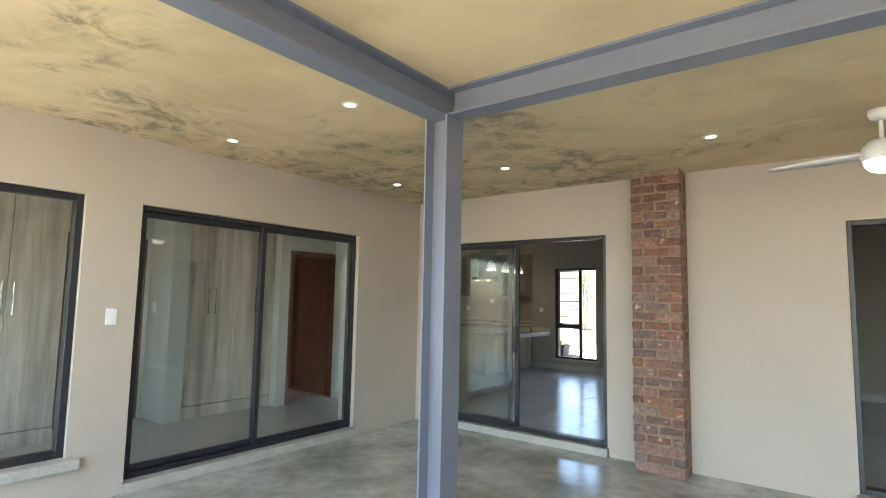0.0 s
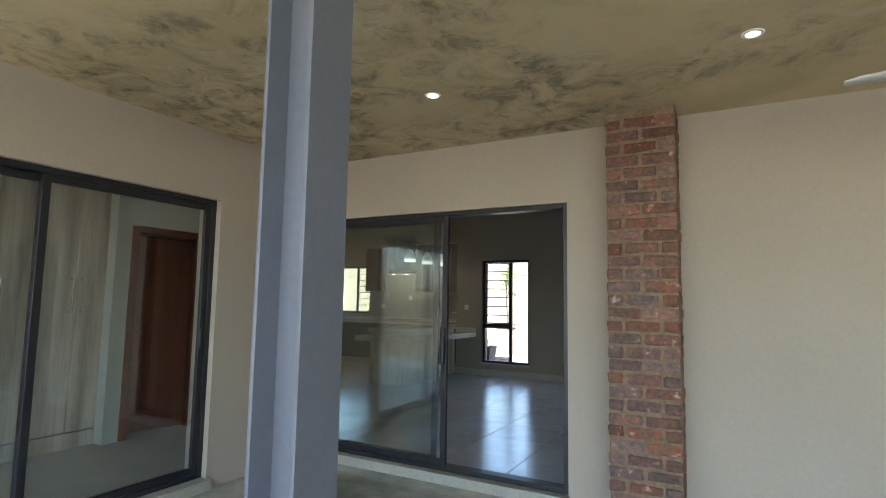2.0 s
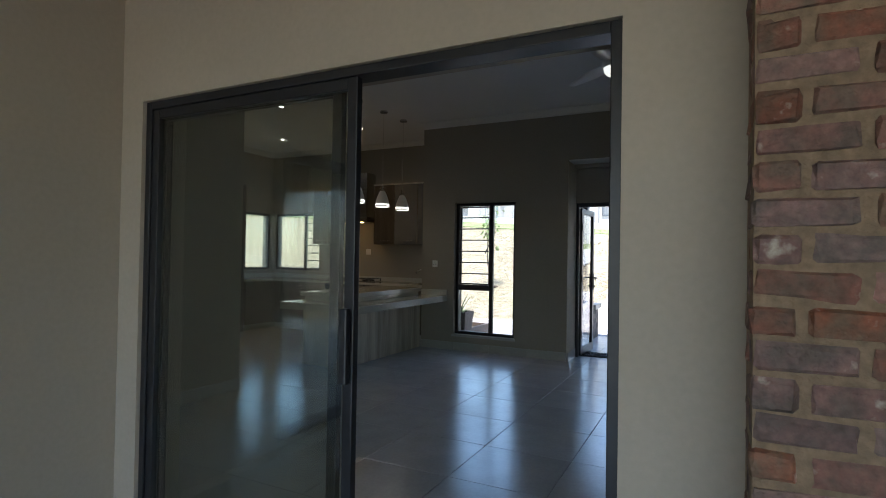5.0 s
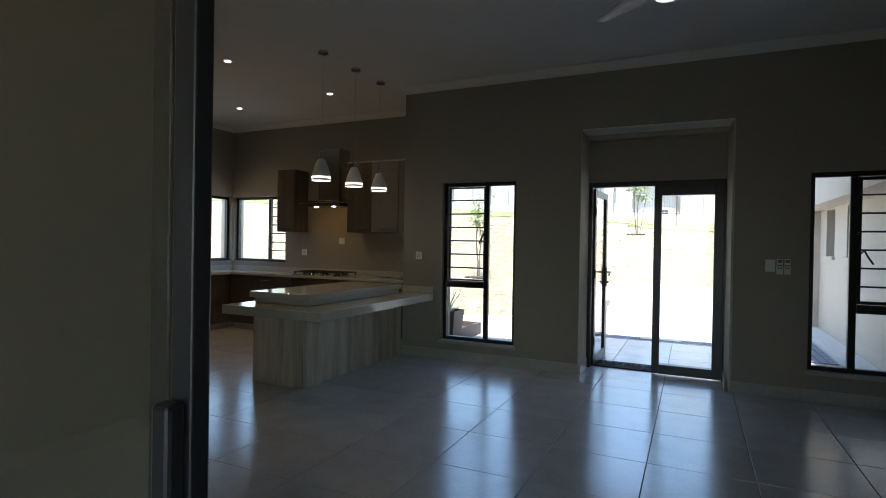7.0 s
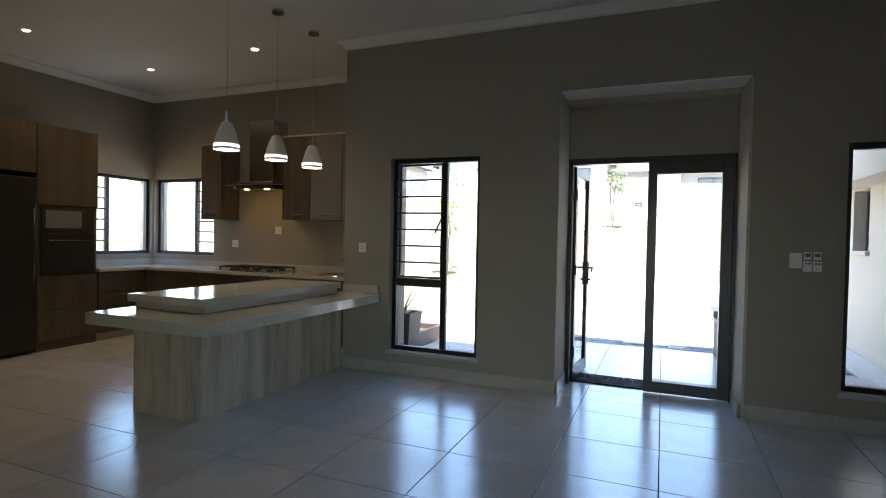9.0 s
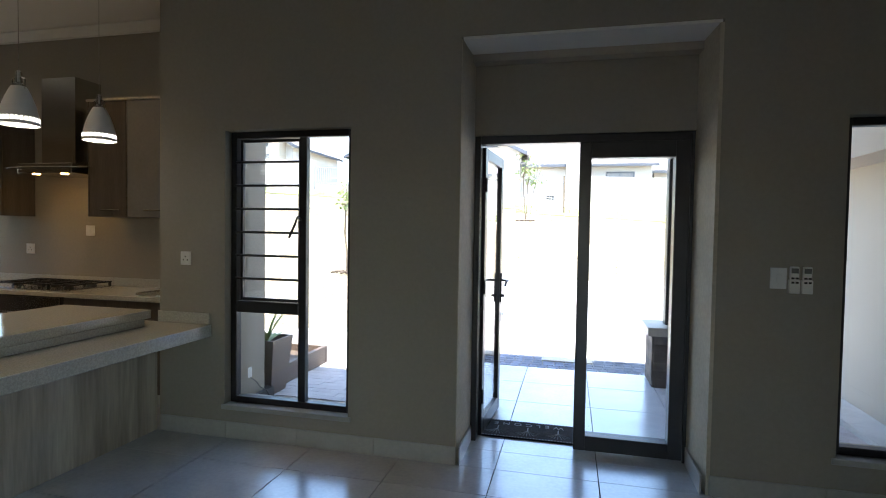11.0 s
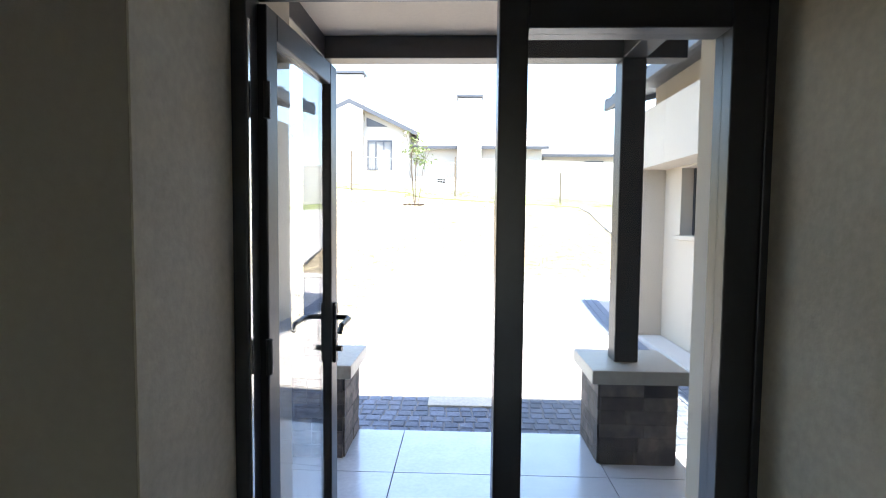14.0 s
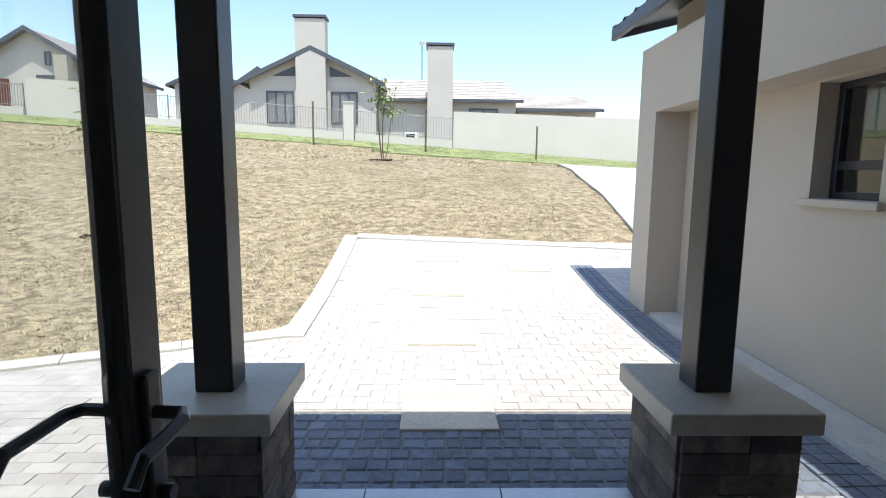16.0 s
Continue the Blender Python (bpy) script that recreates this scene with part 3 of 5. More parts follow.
for s in (-1, 1):
    part("handle_plate", bx(0.585, 0.62, s * 0.028 - 0.006, s * 0.028 + 0.006, 0.90, 1.14, 0.004), POST, leaf)
    part("lever", tube([(0.602, s * 0.03, 1.08), (0.602, s * 0.075, 1.08), (0.58, s * 0.088, 1.08), (0.48, s * 0.09, 1.075), (0.455, s * 0.09, 1.05)], 0.010), POST, leaf)
    part("lock_cylinder", cy((0.602, s * 0.02, 0.955), (0.602, s * 0.055, 0.955), 0.012), POST, leaf)

# ---- patio things ----
def brick_shape(l, w, h):
    """A worn brick: a box with softened, slightly uneven edges."""
    bm = bx(-l / 2, l / 2, -w / 2, w / 2, -h / 2, h / 2)
    bmesh.ops.bevel(bm, geom=list(bm.edges), offset=0.009, segments=1, affect="EDGES")
    for v in bm.verts:
        v.co += Vector((random.uniform(-1, 1), random.uniform(-1, 1), random.uniform(-1, 1))) * 0.0052
    return bm


def mesh_of(name, bm, material):
    me = bpy.data.meshes.new(name)
    bm.to_mesh(me)
    bm.free()
    me.materials.append(material)
    return me


CHX0, CHX1, CHY0 = -1.613, -1.173, 5.02
chimney = thing("chimney_breast", "exposed red and brown clinker brick chimney pier with rough mortar", "chimney", (-1.393, 5.145, PF))
part("mortar_core", bx(CHX0 + 1.393 + 0.006, CHX1 + 1.393 - 0.006, CHY0 - 5.145 + 0.008, 0.125, 0.0, PC - PF - 0.002), MORTAR, chimney)
COURSE = 0.0836
full = [mesh_of("brick_full", brick_shape(0.204, 0.1, 0.069), BRICK) for _ in range(7)]
half = [mesh_of("brick_half", brick_shape(0.095, 0.1, 0.069), BRICK) for _ in range(7)]


def brick(me, x, y, z, turn=0):
    ob = new("brick", me)
    ob.parent = chimney
    ob.matrix_basis = pose(x + random.uniform(-0.004, 0.004), y + random.uniform(-0.005, 0.003), z + random.uniform(-0.003, 0.003), random.uniform(-1.2, 1.2), random.uniform(-1.4, 1.4), turn + random.uniform(-1.4, 1.4))


for c in range(32):
    z = 0.04 + c * COURSE
    yf = CHY0 - 5.145 + 0.05
    if c % 2 == 0:
        for x in (-0.113, 0.113):
            brick(random.choice(full), x, yf, z)
        for s in (-1, 1):
            brick(random.choice(half), s * 0.169, yf + 0.11, z, 90)
    else:
        for x, k in ((-0.168, half), (0.0, full), (0.168, half)):
            brick(random.choice(k), x, yf, z)
        for s in (-1, 1):
            brick(random.choice(half), s * 0.169, yf + 0.113, z, 90)


def downlight(x, y, z, name="downlight"):
    d = thing(name, "small round recessed ceiling downlight, switched on", "downlight", (x, y, z), "recessed downlights")
    part("trim_ring", lathe([(0.029, -0.002), (0.031, -0.006), (0.048, -0.005), (0.05, 0.0)], (0, 0, 0), 20), PLASTIC, d)
    part("lamp", lathe([(0.0, -0.0035), (0.029, -0.003)], (0, 0, 0), 20), LAMP, d)
    return d


first = downlight(-2.49, 2.26, PC)
for x, y in ((-3.85, 2.27), (-2.50, 4.21), (-0.76, 4.21), (-3.84, 4.20), (-0.71, 2.83)):
    copy_thing(first, pose(x, y, PC))
for x, y in ((-8.45, 9.26), (-8.37, 10.59), (-6.64, 10.46), (-6.9, 9.0)):
    copy_thing(first, pose(x, y, IC))


def fan(x, y, z, drop, turn, n, label):
    """A ceiling fan with a domed light below its motor."""
    f = thing("ceiling_fan", label, "ceiling fan", (x, y, z), "ceiling fans")
    part("canopy", lathe([(0.0, 0), (0.065, 0), (0.065, -0.03), (0.05, -0.055), (0.014, -0.065)], (0, 0, 0)), PLASTIC, f, smooth=True)
    part("rod", cy((0, 0, -0.05), (0, 0, -drop + 0.08), 0.012), PLASTIC, f)
    part("motor", lathe([(0.014, 0.11), (0.06, 0.10), (0.10, 0.06), (0.115, 0.0), (0.10, -0.03)], (0, 0, -drop)), PLASTIC, f, smooth=True)
    part("light_dome", lathe([(0.10, -0.03), (0.095, -0.06), (0.07, -0.09), (0.035, -0.105), (0.0, -0.11)], (0, 0, -drop)), OPAL, f, "frosted opal light dome", smooth=True)
    for i in range(n):
        bm = bmesh.new()
        rows = []
        for k in range(11):
            t = k / 10
            r = 0.10 + 0.52 * t
            w = 0.045 + 0.03 * math.sin(math.pi * min(1, t * 1.3)) * (1 - 0.3 * t)
            if k == 10:
                w *= 0.55
            z0, tw = 0.01 - 0.018 * t, 0.09 * (1 - 0.5 * t)
            rows.append([bm.verts.new((r, s * w, z0 + s * w * tw + h)) for s, h in ((-1, 0.004), (0, 0.008), (1, 0.004), (1, -0.003), (0, 0.0), (-1, -0.003))])
        for a, b in zip(rows, rows[1:]):
            for j in range(6):
                bm.faces.new((a[j], a[(j + 1) % 6], b[(j + 1) % 6], b[j]))
        bm.faces.new(rows[0][::-1])
        bm.faces.new(rows[-1])
        ob = part("blade", bm, PLASTIC, f, smooth=True)
        ob.matrix_basis = pose(0, 0, -drop, 0, 0, turn + i * 360 / n)
    return f


OPAL = glow("opal_glass", (1.0, 0.97, 0.9), 0.22)
fan(0.20, 4.20, PC, 0.29, 176, 3, "white three-blade ceiling fan with light under the patio soffit")
fan(-2.45, 8.35, IC, 0.30, 20, 3, "white three-blade ceiling fan in the living room")


def plate(name, label, cat, x, y, z, w, h, facing, extra=""):
    """A wall plate with its rocker or sockets; facing: degrees, 0 looks towards -y."""
    p = thing(name, label, cat, (x, y, z))
    p.rotation_euler = (0, 0, radians(facing))
    part("cover_plate", bx(-w / 2, w / 2, -0.010, 0.0, -h / 2, h / 2, 0.003), PLASTIC, p)
    if extra == "switch":
        part("rocker", bx(-0.012, 0.012, -0.015, -0.0105, -0.02, 0.02, 0.002), PLASTIC, p)
    if extra == "socket":
        for dx, dz in ((-0.016, -0.012), (0.016, -0.012), (0.0, 0.012)):
            part("pin_hole", cy((dx, -0.0112, dz), (dx, -0.009, dz), 0.005, seg=10), BLACK, p)
        part("rocker", bx(0.022, 0.036, -0.014, -0.0105, 0.012, 0.034, 0.002), PLASTIC, p)
    return p


plate("light_switch", "white plastic light switch on the patio wall", "light switch", LX, 1.70, 1.25, 0.075, 0.12, 90, "switch")
plate("wall_socket", "white plug socket on the front wall", "socket", -5.36, FY, 1.25, 0.082, 0.095, 0, "socket")
plate("light_switch", "white light switch panel beside two remote holders", "light switch", -1.61, FY, 1.245, 0.08, 0.115, 0, "switch")
plate("wall_socket", "white plug socket above the kitchen worktop", "socket", -7.96, KY, 1.23, 0.10, 0.10, 0, "socket")
plate("wall_socket", "white cooker isolator switch on the kitchen wall", "socket", -7.23, KY, 1.42, 0.10, 0.10, 0, "switch")
for x in (-1.535, -1.473):
    r = thing("remote_control", "white air-conditioner remote in its wall holder", "remote control", (x, FY, 1.24), "wall remotes")
    part("holder", bx(-0.027, 0.027, -0.022, 0.0, -0.075, 0.0, 0.004), PLASTIC, r)
    part("handset", bx(-0.023, 0.023, -0.019, -0.003, -0.065, 0.072, 0.006), PLASTIC, r)
    part("screen", bx(-0.017, 0.017, -0.0215, -0.0195, 0.035, 0.062), GREYGLASS, r)
    for dx in (-0.010, 0.010):
        for dz in (0.008, -0.015):
            part("button", bx(dx - 0.007, dx + 0.007, -0.0245, -0.0195 if dz > 0 else -0.0225, dz - 0.005, dz + 0.005), BLACK, r)

# ---- bedroom seen through the glass ----
BX = -6.13
slab("floor_bedroom", -9.0, LX - 0.25, -1.6, 5.27, -0.2, 0.0, TILE_L, "light grey bedroom floor tiles", "floor")
slab("ceiling_bedroom", -9.0, LX - 0.25, -1.6, 5.52, PC, PC + 0.2, WHITE, "white bedroom ceiling", "ceiling")
wall("wall_bedroom_door", "y", 4.34, 5.52, BX - 0.02, BX + 0.13, 0.0, PC, [(4.49, 5.30, 0.0, 2.05)], PAINT_BED)
wall("wall_bedroom_back", "y", -1.6, 5.52, -9.2, -9.0, 0.0, PC, [], PAINT_BED)
wall("wall_bedroom_nib", "x", -6.60, -6.06, 2.94, 3.135, 0.0, PC, [], PAINT_BED)
# out of view; its opening is added to let daylight reach the wardrobes
wall("wall_bedroom_end", "x", -9.0, LX - 0.25, -1.8, -1.6, -0.1, PC, [(-5.9, -4.75, 0.4, 2.1)], PAINT_BED)
wall("wall_bedroom_north", "x", -9.0, LX - 0.25, BY, BY + 0.25, -0.1, IC, [], PAINT_BED)


def wardrobe(y0, n, w, top, label):
    t = thing("wardrobe", label, "wardrobe", (BX, y0, 0), "built-in wardrobes")
    part("carcass", bx(-0.60, -0.032, 0, n * w, 0.14, top), LAM_DARK, t)
    part("plinth", bx(-0.58, 0.004, 0, n * w, 0.0, 0.138, 0.002), LAM, t)
    for i in range(n):
        d = part("door", bx(-0.022, 0.0, i * w + 0.003, (i + 1) * w - 0.003, 0.146, top - 0.005, 0.002), LAM, t)
        yh = (i + 1) * w - 0.045 if i % 2 == 0 else i * w + 0.045
        part("bar_handle", tube([(0.0, yh, 1.21), (0.034, yh, 1.21), (0.034, yh, 1.51), (0.0, yh, 1.51)], 0.010), STAIN, d, "brushed steel bar handle")
    return t


wardrobe(3.14, 4, 0.315, 2.5, "tall built-in wardrobe of limed oak laminate")
wardrobe(-0.746, 6, 0.446, 2.5, "tall built-in wardrobe of limed oak laminate behind the window")
bd = thing("bedroom_door", "mahogany bedroom door standing ajar in its frame", "door", (BX + 0.055, 4.9, 0))
part("door_frame", bx(-0.08, 0.085, -0.415, -0.34, 0, 2.05, 0.004), MAHOG, bd)
part("door_frame", bx(-0.08, 0.085, 0.33, 0.405, 0, 2.05, 0.004), MAHOG, bd)
part("door_frame", bx(-0.08, 0.085, -0.339, 0.329, 1.985, 2.055, 0.004), MAHOG, bd)
lf = part("leaf", bx(-0.65, 0.0, -0.02, 0.02, 0.01, 1.98, 0.003), MAHOG, bd)
lf.matrix_basis = pose(-0.03, 0.325, 0, 0, 0, 78)
part("lever", tube([(-0.60, -0.02, 1.02), (-0.60, -0.07, 1.02), (-0.50, -0.075, 1.02)], 0.009), STAIN, lf)
part("lever_plate", bx(-0.62, -0.58, -0.027, -0.0205, 0.92, 1.10, 0.002), STAIN, lf)
pd = thing("passage_door_frame", "mahogany door frame round an open bathroom doorway", "door frame", (-6.66, 2.46, 0))
part("jamb", bx(-0.055, 0.055, 0.36, 0.435, 0.0, 2.07, 0.004), MAHOG, pd)
part("jamb", bx(-0.055, 0.055, -0.435, -0.36, 0.0, 2.07, 0.004), MAHOG, pd)
part("head", bx(-0.055, 0.055, -0.358, 0.358, 2.0, 2.07, 0.004), MAHOG, pd)
wall("wall_bedroom_passage", "y", 1.95, 3.135, -6.71, -6.61, 0.0, PC, [(2.025, 2.895, 0.0, 2.07)], PAINT_BED)
plate("light_switch", "white light switch beside the wardrobe recess", "light switch", -6.42, 2.94, 1.27, 0.075, 0.115, 0, "switch")

# ---- kitchen downlights give their own warm light ----
for i, (x, y) in enumerate(((-8.45, 9.26), (-8.37, 10.59), (-6.64, 10.46), (-6.9, 9.0))):
    sd = bpy.data.lights.new("kitchen_spot", "SPOT")
    sd.energy, sd.color, sd.spot_size, sd.spot_blend, sd.shadow_soft_size = 3.0, (1.0, 0.64, 0.28), radians(130), 0.8, 0.03
    lamp = new("kitchen_spot", sd)
    lamp.location = (x, y, IC - 0.02)

# ---- living room trim ----
def cornice(name, points, label="white moulded plaster cornice"):
    """A coved moulding under the ceiling along a line of corners."""
    prof = [(0.0, -0.085), (0.012, -0.085), (0.014, -0.07), (0.045, -0.035), (0.075, -0.016), (0.085, -0.012), (0.085, 0.0), (0.0, 0.0)]
    bm = bmesh.new()
    pts = [Vector(p) for p in points]
    rings = []
    for i, p in enumerate(pts):
        dirs = []
        if i > 0:
            dirs.append((pts[i] - pts[i - 1]).normalized())
        if i < len(pts) - 1:
            dirs.append((pts[i + 1] - pts[i]).normalized())
        norms = [Vector((d.y, -d.x)) for d in dirs]
        m = norms[0] if len(norms) == 1 else (norms[0] + norms[1]) / (1 + norms[0].dot(norms[1]))
        rings.append([bm.verts.new((p.x + m.x * a, p.y + m.y * a, IC + h)) for a, h in prof])
    for a, b in zip(rings, rings[1:]):
        for k in range(len(prof) - 1):
            bm.faces.new((a[k], a[k + 1], b[k + 1], b[k]))
    bmesh.ops.recalc_face_normals(bm, faces=bm.faces)
    return tagged(link(name, bm, WHITE), label, "cornice", kind="structure")


cornice("trim_cornice", [(-6.15, 7.45), (-9.54, 7.45), (-9.54, 11.6), (-5.58, 11.6), (-5.58, 10.62), (-0.17, 10.62)])
cornice("trim_cornice_left", [(-0.17, 5.52), (-5.90, 5.52), (-5.90, 7.45), (-6.15, 7.45)])


def skirting(axis, u0, u1, v, side, name):
    """A row of skirting tiles; v is the wall's face, side the way it looks."""
    s = thing(name, "pale grey tile skirting along the wall", "skirting", kind="structure")
    n = max(1, round((u1 - u0) / 0.62))
    w = (u1 - u0) / n
    for i in range(n):
        a, b = u0 + i * w + 0.0015, u0 + (i + 1) * w - 0.0015
        c0, c1 = sorted((v, v + side * 0.011))
        part("skirting_tile", bx(a, b, c0, c1, 0.001, 0.115, 0.002) if axis == "x" else bx(c0, c1, a, b, 0.001, 0.115, 0.002), SKIRT, s)


skirting("x", -5.58, -3.385, FY, -1, "baseboard_front_left")
skirting("x", -1.925, -0.17, FY, -1, "baseboard_front_right")
skirting("x", -0.03, 4.99, FY, -1, "baseboard_side_room")
skirting("y", 5.54, FY - 0.012, -0.17, -1, "baseboard_partition")
skirting("y", FY - 0.011, DY - 0.01, -3.372, 1, "baseboard_recess_left")
skirting("y", FY - 0.011, DY - 0.01, -1.962, -1, "baseboard_recess_right")
skirting("y", 5.53, 7.45, -5.90, 1, "baseboard_left")
skirting("x", -5.88, -4.26, BY + 0.25, 1, "baseboard_living_left")

# ---- kitchen ----
bar = thing("breakfast_bar", "limed oak breakfast bar with two stepped granite tops", "kitchen counter")
part("side_panel", bx(-5.622, -5.60, 8.74, FY - 0.003, 0.0, 0.70, 0.002), LAM, bar)
part("end_panel", bx(-6.22, -5.623, 8.74, 8.762, 0.0, 0.70, 0.002), LAM, bar)
part("carcass", bx(-6.20, -5.624, 8.764, FY - 0.003, 0.0, 0.70), LAM, bar)
part("lower_top", bx(-6.30, -5.15, 8.42, FY - 0.003, 0.705, 0.79, 0.005), GRANITE, bar, "glossy speckled granite slab")
part("upper_step", bx(-6.20, -5.52, 8.74, 10.41, 0.791, 0.84), GRANITE, bar)
part("upper_top", bx(-6.24, -5.50, 8.70, 10.45, 0.841, 0.90, 0.005), GRANITE, bar, "glossy speckled granite slab")
part("upstand", bx(-5.58, -5.16, FY - 0.022, FY - 0.002, 0.791, 0.87, 0.003), GRANITE, bar)


def base_unit(x0, x1, y0, y1, front, label, n=1, drawers=False):
    u = thing("base_cabinet", label, "cabinet", ((x0 + x1) / 2, (y0 + y1) / 2, 0), "kitchen base cabinets")
    ox, oy = (x0 + x1) / 2, (y0 + y1) / 2
    a = (x0 - ox, x1 - ox, y0 - oy, y1 - oy)
    if front == "x":
        part("body", bx(a[0], a[1] - 0.02, a[2], a[3], 0.10, 0.86), LAM_DARK, u)
        part("plinth", bx(a[0], a[1] - 0.06, a[2], a[3], 0.0, 0.099), SKIRT, u)
        for i in range(n):
            w = (a[3] - a[2]) / n
            if drawers:
                for k in range(3):
                    d = part("drawer", bx(a[1] - 0.019, a[1], a[2] + i * w + 0.002, a[2] + (i + 1) * w - 0.002, 0.105 + k * 0.25, 0.35 + k * 0.25, 0.002), LAM_DARK, u)
            else:
                d = part("door", bx(a[1] - 0.019, a[1], a[2] + i * w + 0.002, a[2] + (i + 1) * w - 0.002, 0.105, 0.855, 0.002), LAM_DARK, u)
                part("handle", bx(a[1], a[1] + 0.02, a[2] + i * w + 0.06, a[2] + i * w + 0.22, 0.79, 0.80, 0.002), STAIN, d)
    else:
        part("body", bx(a[0], a[1], a[2] + 0.02, a[3], 0.10, 0.86), LAM_DARK, u)
        part("plinth", bx(a[0], a[1], a[2] + 0.06, a[3], 0.0, 0.099), SKIRT, u)
        for i in range(n):
            w = (a[1] - a[0]) / n
            d = part("door", bx(a[0] + i * w + 0.002, a[0] + (i + 1) * w - 0.002, a[2], a[2] + 0.019, 0.105, 0.855, 0.002), LAM_DARK, u)
            part("handle", bx(a[0] + i * w + 0.06, a[0] + i * w + 0.22, a[2] - 0.02, a[2], 0.79, 0.80, 0.002), STAIN, d)
    return u


base_unit(KX + 0.004, -8.94, 10.36, 10.98, "x", "brown laminate drawer cabinet under the window worktop", 1, True)
base_unit(KX + 0.004, -8.94, 10.99, KY - 0.004, "x", "brown laminate corner cabinet")
base_unit(-8.93, -7.72, 11.0, KY - 0.004, "y", "brown laminate double cabinet", 2)
base_unit(-6.88, -5.60, 11.0, KY - 0.004, "y", "brown laminate cabinet under the sink", 2)
oven = thing("oven", "black built-in oven below the gas hob", "oven", (-7.30, 11.0, 0))
part("body", bx(-0.415, 0.415, 0.0, 0.59, 0.0, 0.86), BLACK, oven)
part("door", bx(-0.40, 0.40, -0.02, -0.001, 0.12, 0.70, 0.004), GREYGLASS, oven)
part("control_panel", bx(-0.40, 0.40, -0.02, -0.001, 0.71, 0.85, 0.004), STAIN, oven)
top = thing("worktop", "pale speckled granite kitchen worktop", "worktop")
bm = bx(KX + 0.003, -8.91, 10.352, KY - 0.003, 0.862, 0.90, 0.004)
box(bm, -8.909, -5.59, 10.97, KY - 0.003, 0.862, 0.90, 0.004)
part("slab", bm, GRANITE, top)
bm = bx(KX + 0.003, KX + 0.02, 10.36, KY - 0.003, 0.901, 0.98)
box(bm, KX + 0.021, -5.59, KY - 0.02, KY - 0.003, 0.901, 0.98)
part("upstand", bm, GRANITE, top)
hob = thing("gas_hob", "black five-burner gas hob with iron grates", "hob", (-7.29, 11.27, 0.90))
part("plate", bx(-0.43, 0.43, -0.25, 0.25, 0.0, 0.012, 0.004), STAIN, hob)
for x, y in ((-0.29, -0.11), (-0.29, 0.12), (0.0, 0.02), (0.29, -0.11), (0.29, 0.12)):
    part("burner", cy((x, y, 0.012), (x, y, 0.035), 0.045, 0.035), BLACK, hob)
for gx in (-0.29, 0.0, 0.29):
    bm = bmesh.new()
    for s in (-0.12, 0.12):
        box(bm, gx + s - 0.006, gx + s + 0.006, -0.22, 0.22, 0.045, 0.057)
        box(bm, gx - 0.13, gx + 0.13, s * 1.7 - 0.006, s * 1.7 + 0.006, 0.045, 0.057)
        for q in (-0.2, 0.2):
            box(bm, gx + s - 0.008, gx + s + 0.008, q - 0.008, q + 0.008, 0.012, 0.046)
    box(bm, gx - 0.006, gx + 0.006, -0.2, 0.2, 0.046, 0.058)
    box(bm, gx - 0.12, gx + 0.12, -0.006, 0.006, 0.047, 0.059)
    part("grate", bm, BLACK, hob)
for i in range(5):
    part("knob", cy((-0.16 + 0.08 * i, -0.222, 0.012), (-0.16 + 0.08 * i, -0.222, 0.035), 0.016, 0.014), STAIN, hob)
hood = thing("cooker_hood", "stainless chimney cooker hood with curved glass canopy, lamp on", "cooker hood", (-7.29, KY, 1.93))
part("chimney", bx(-0.19, 0.19, -0.28, -0.003, 0.10, 0.88, 0.003), STAIN, hood)
part("body", bx(-0.30, 0.30, -0.42, -0.003, 0.0, 0.09, 0.006), STAIN, hood)
bm = bmesh.new()
arc = [bm.verts.new((0.45 * s, -0.50 + 0.09 * abs(s) ** 2, z)) for z in (0.045, 0.053) for s in [-1 + 0.1 * i for i in range(21)]]
back = [bm.verts.new((0.45 * s, -0.02, z)) for z in (0.095, 0.103) for s in [-1 + 0.1 * i for i in range(21)]]
for k in range(2):
    for i in range(20):
        bm.faces.new((arc[k * 21 + i], arc[k * 21 + i + 1], back[k * 21 + i + 1], back[k * 21 + i]))
for i in range(20):
    bm.faces.new((arc[i], arc[i + 1], arc[21 + i + 1], arc[21 + i]))
part("canopy", bm, GREYGLASS, hood, "smoked glass canopy")
for s in (-0.16, 0.16):
    part("lamp", cy((s, -0.36, -0.006), (s, -0.36, -0.001), 0.03), WARM, hood)


def wall_unit(x0, x1, z0, z1, nd, material, label):
    u = thing("wall_cabinet", label, "cabinet", ((x0 + x1) / 2, KY - 0.003, z0), "kitchen wall cabinets")
    h, w = z1 - z0, x1 - x0
    part("body", bx(-w / 2, w / 2, -0.31, 0.0, 0.0, h, 0.002), LAM_DARK, u)
    for i in range(nd):
        a, b = -w / 2 + i * w / nd + 0.002, -w / 2 + (i + 1) * w / nd - 0.002
        d = part("door", bx(a, b, -0.331, -0.312, 0.0, h, 0.002), material, u)
        part("edge_trim", bx(a, a + 0.012, -0.335, -0.3315, 0.0, h), STAIN, d)
        part("handle", bx(b - 0.26, b - 0.06, -0.345, -0.3315, 0.05, 0.065, 0.003), STAIN, d)
    return u


wall_unit(-8.24, -7.90, 1.55, 2.52, 1, LAM_DARK, "narrow brown laminate wall cabinet")
wall_unit(-6.90, -6.50, 1.55, 2.56, 1, LAM_DARK, "brown laminate wall cabinet beside the hood")
wall_unit(-6.495, -5.60, 1.55, 2.56, 2, GREYGLASS, "wall cabinet with grey gloss doors")
pel = thing("pelmet", "thin pale strip capping the wall cabinets", "trim", (-6.25, KY - 0.003, 2.563))
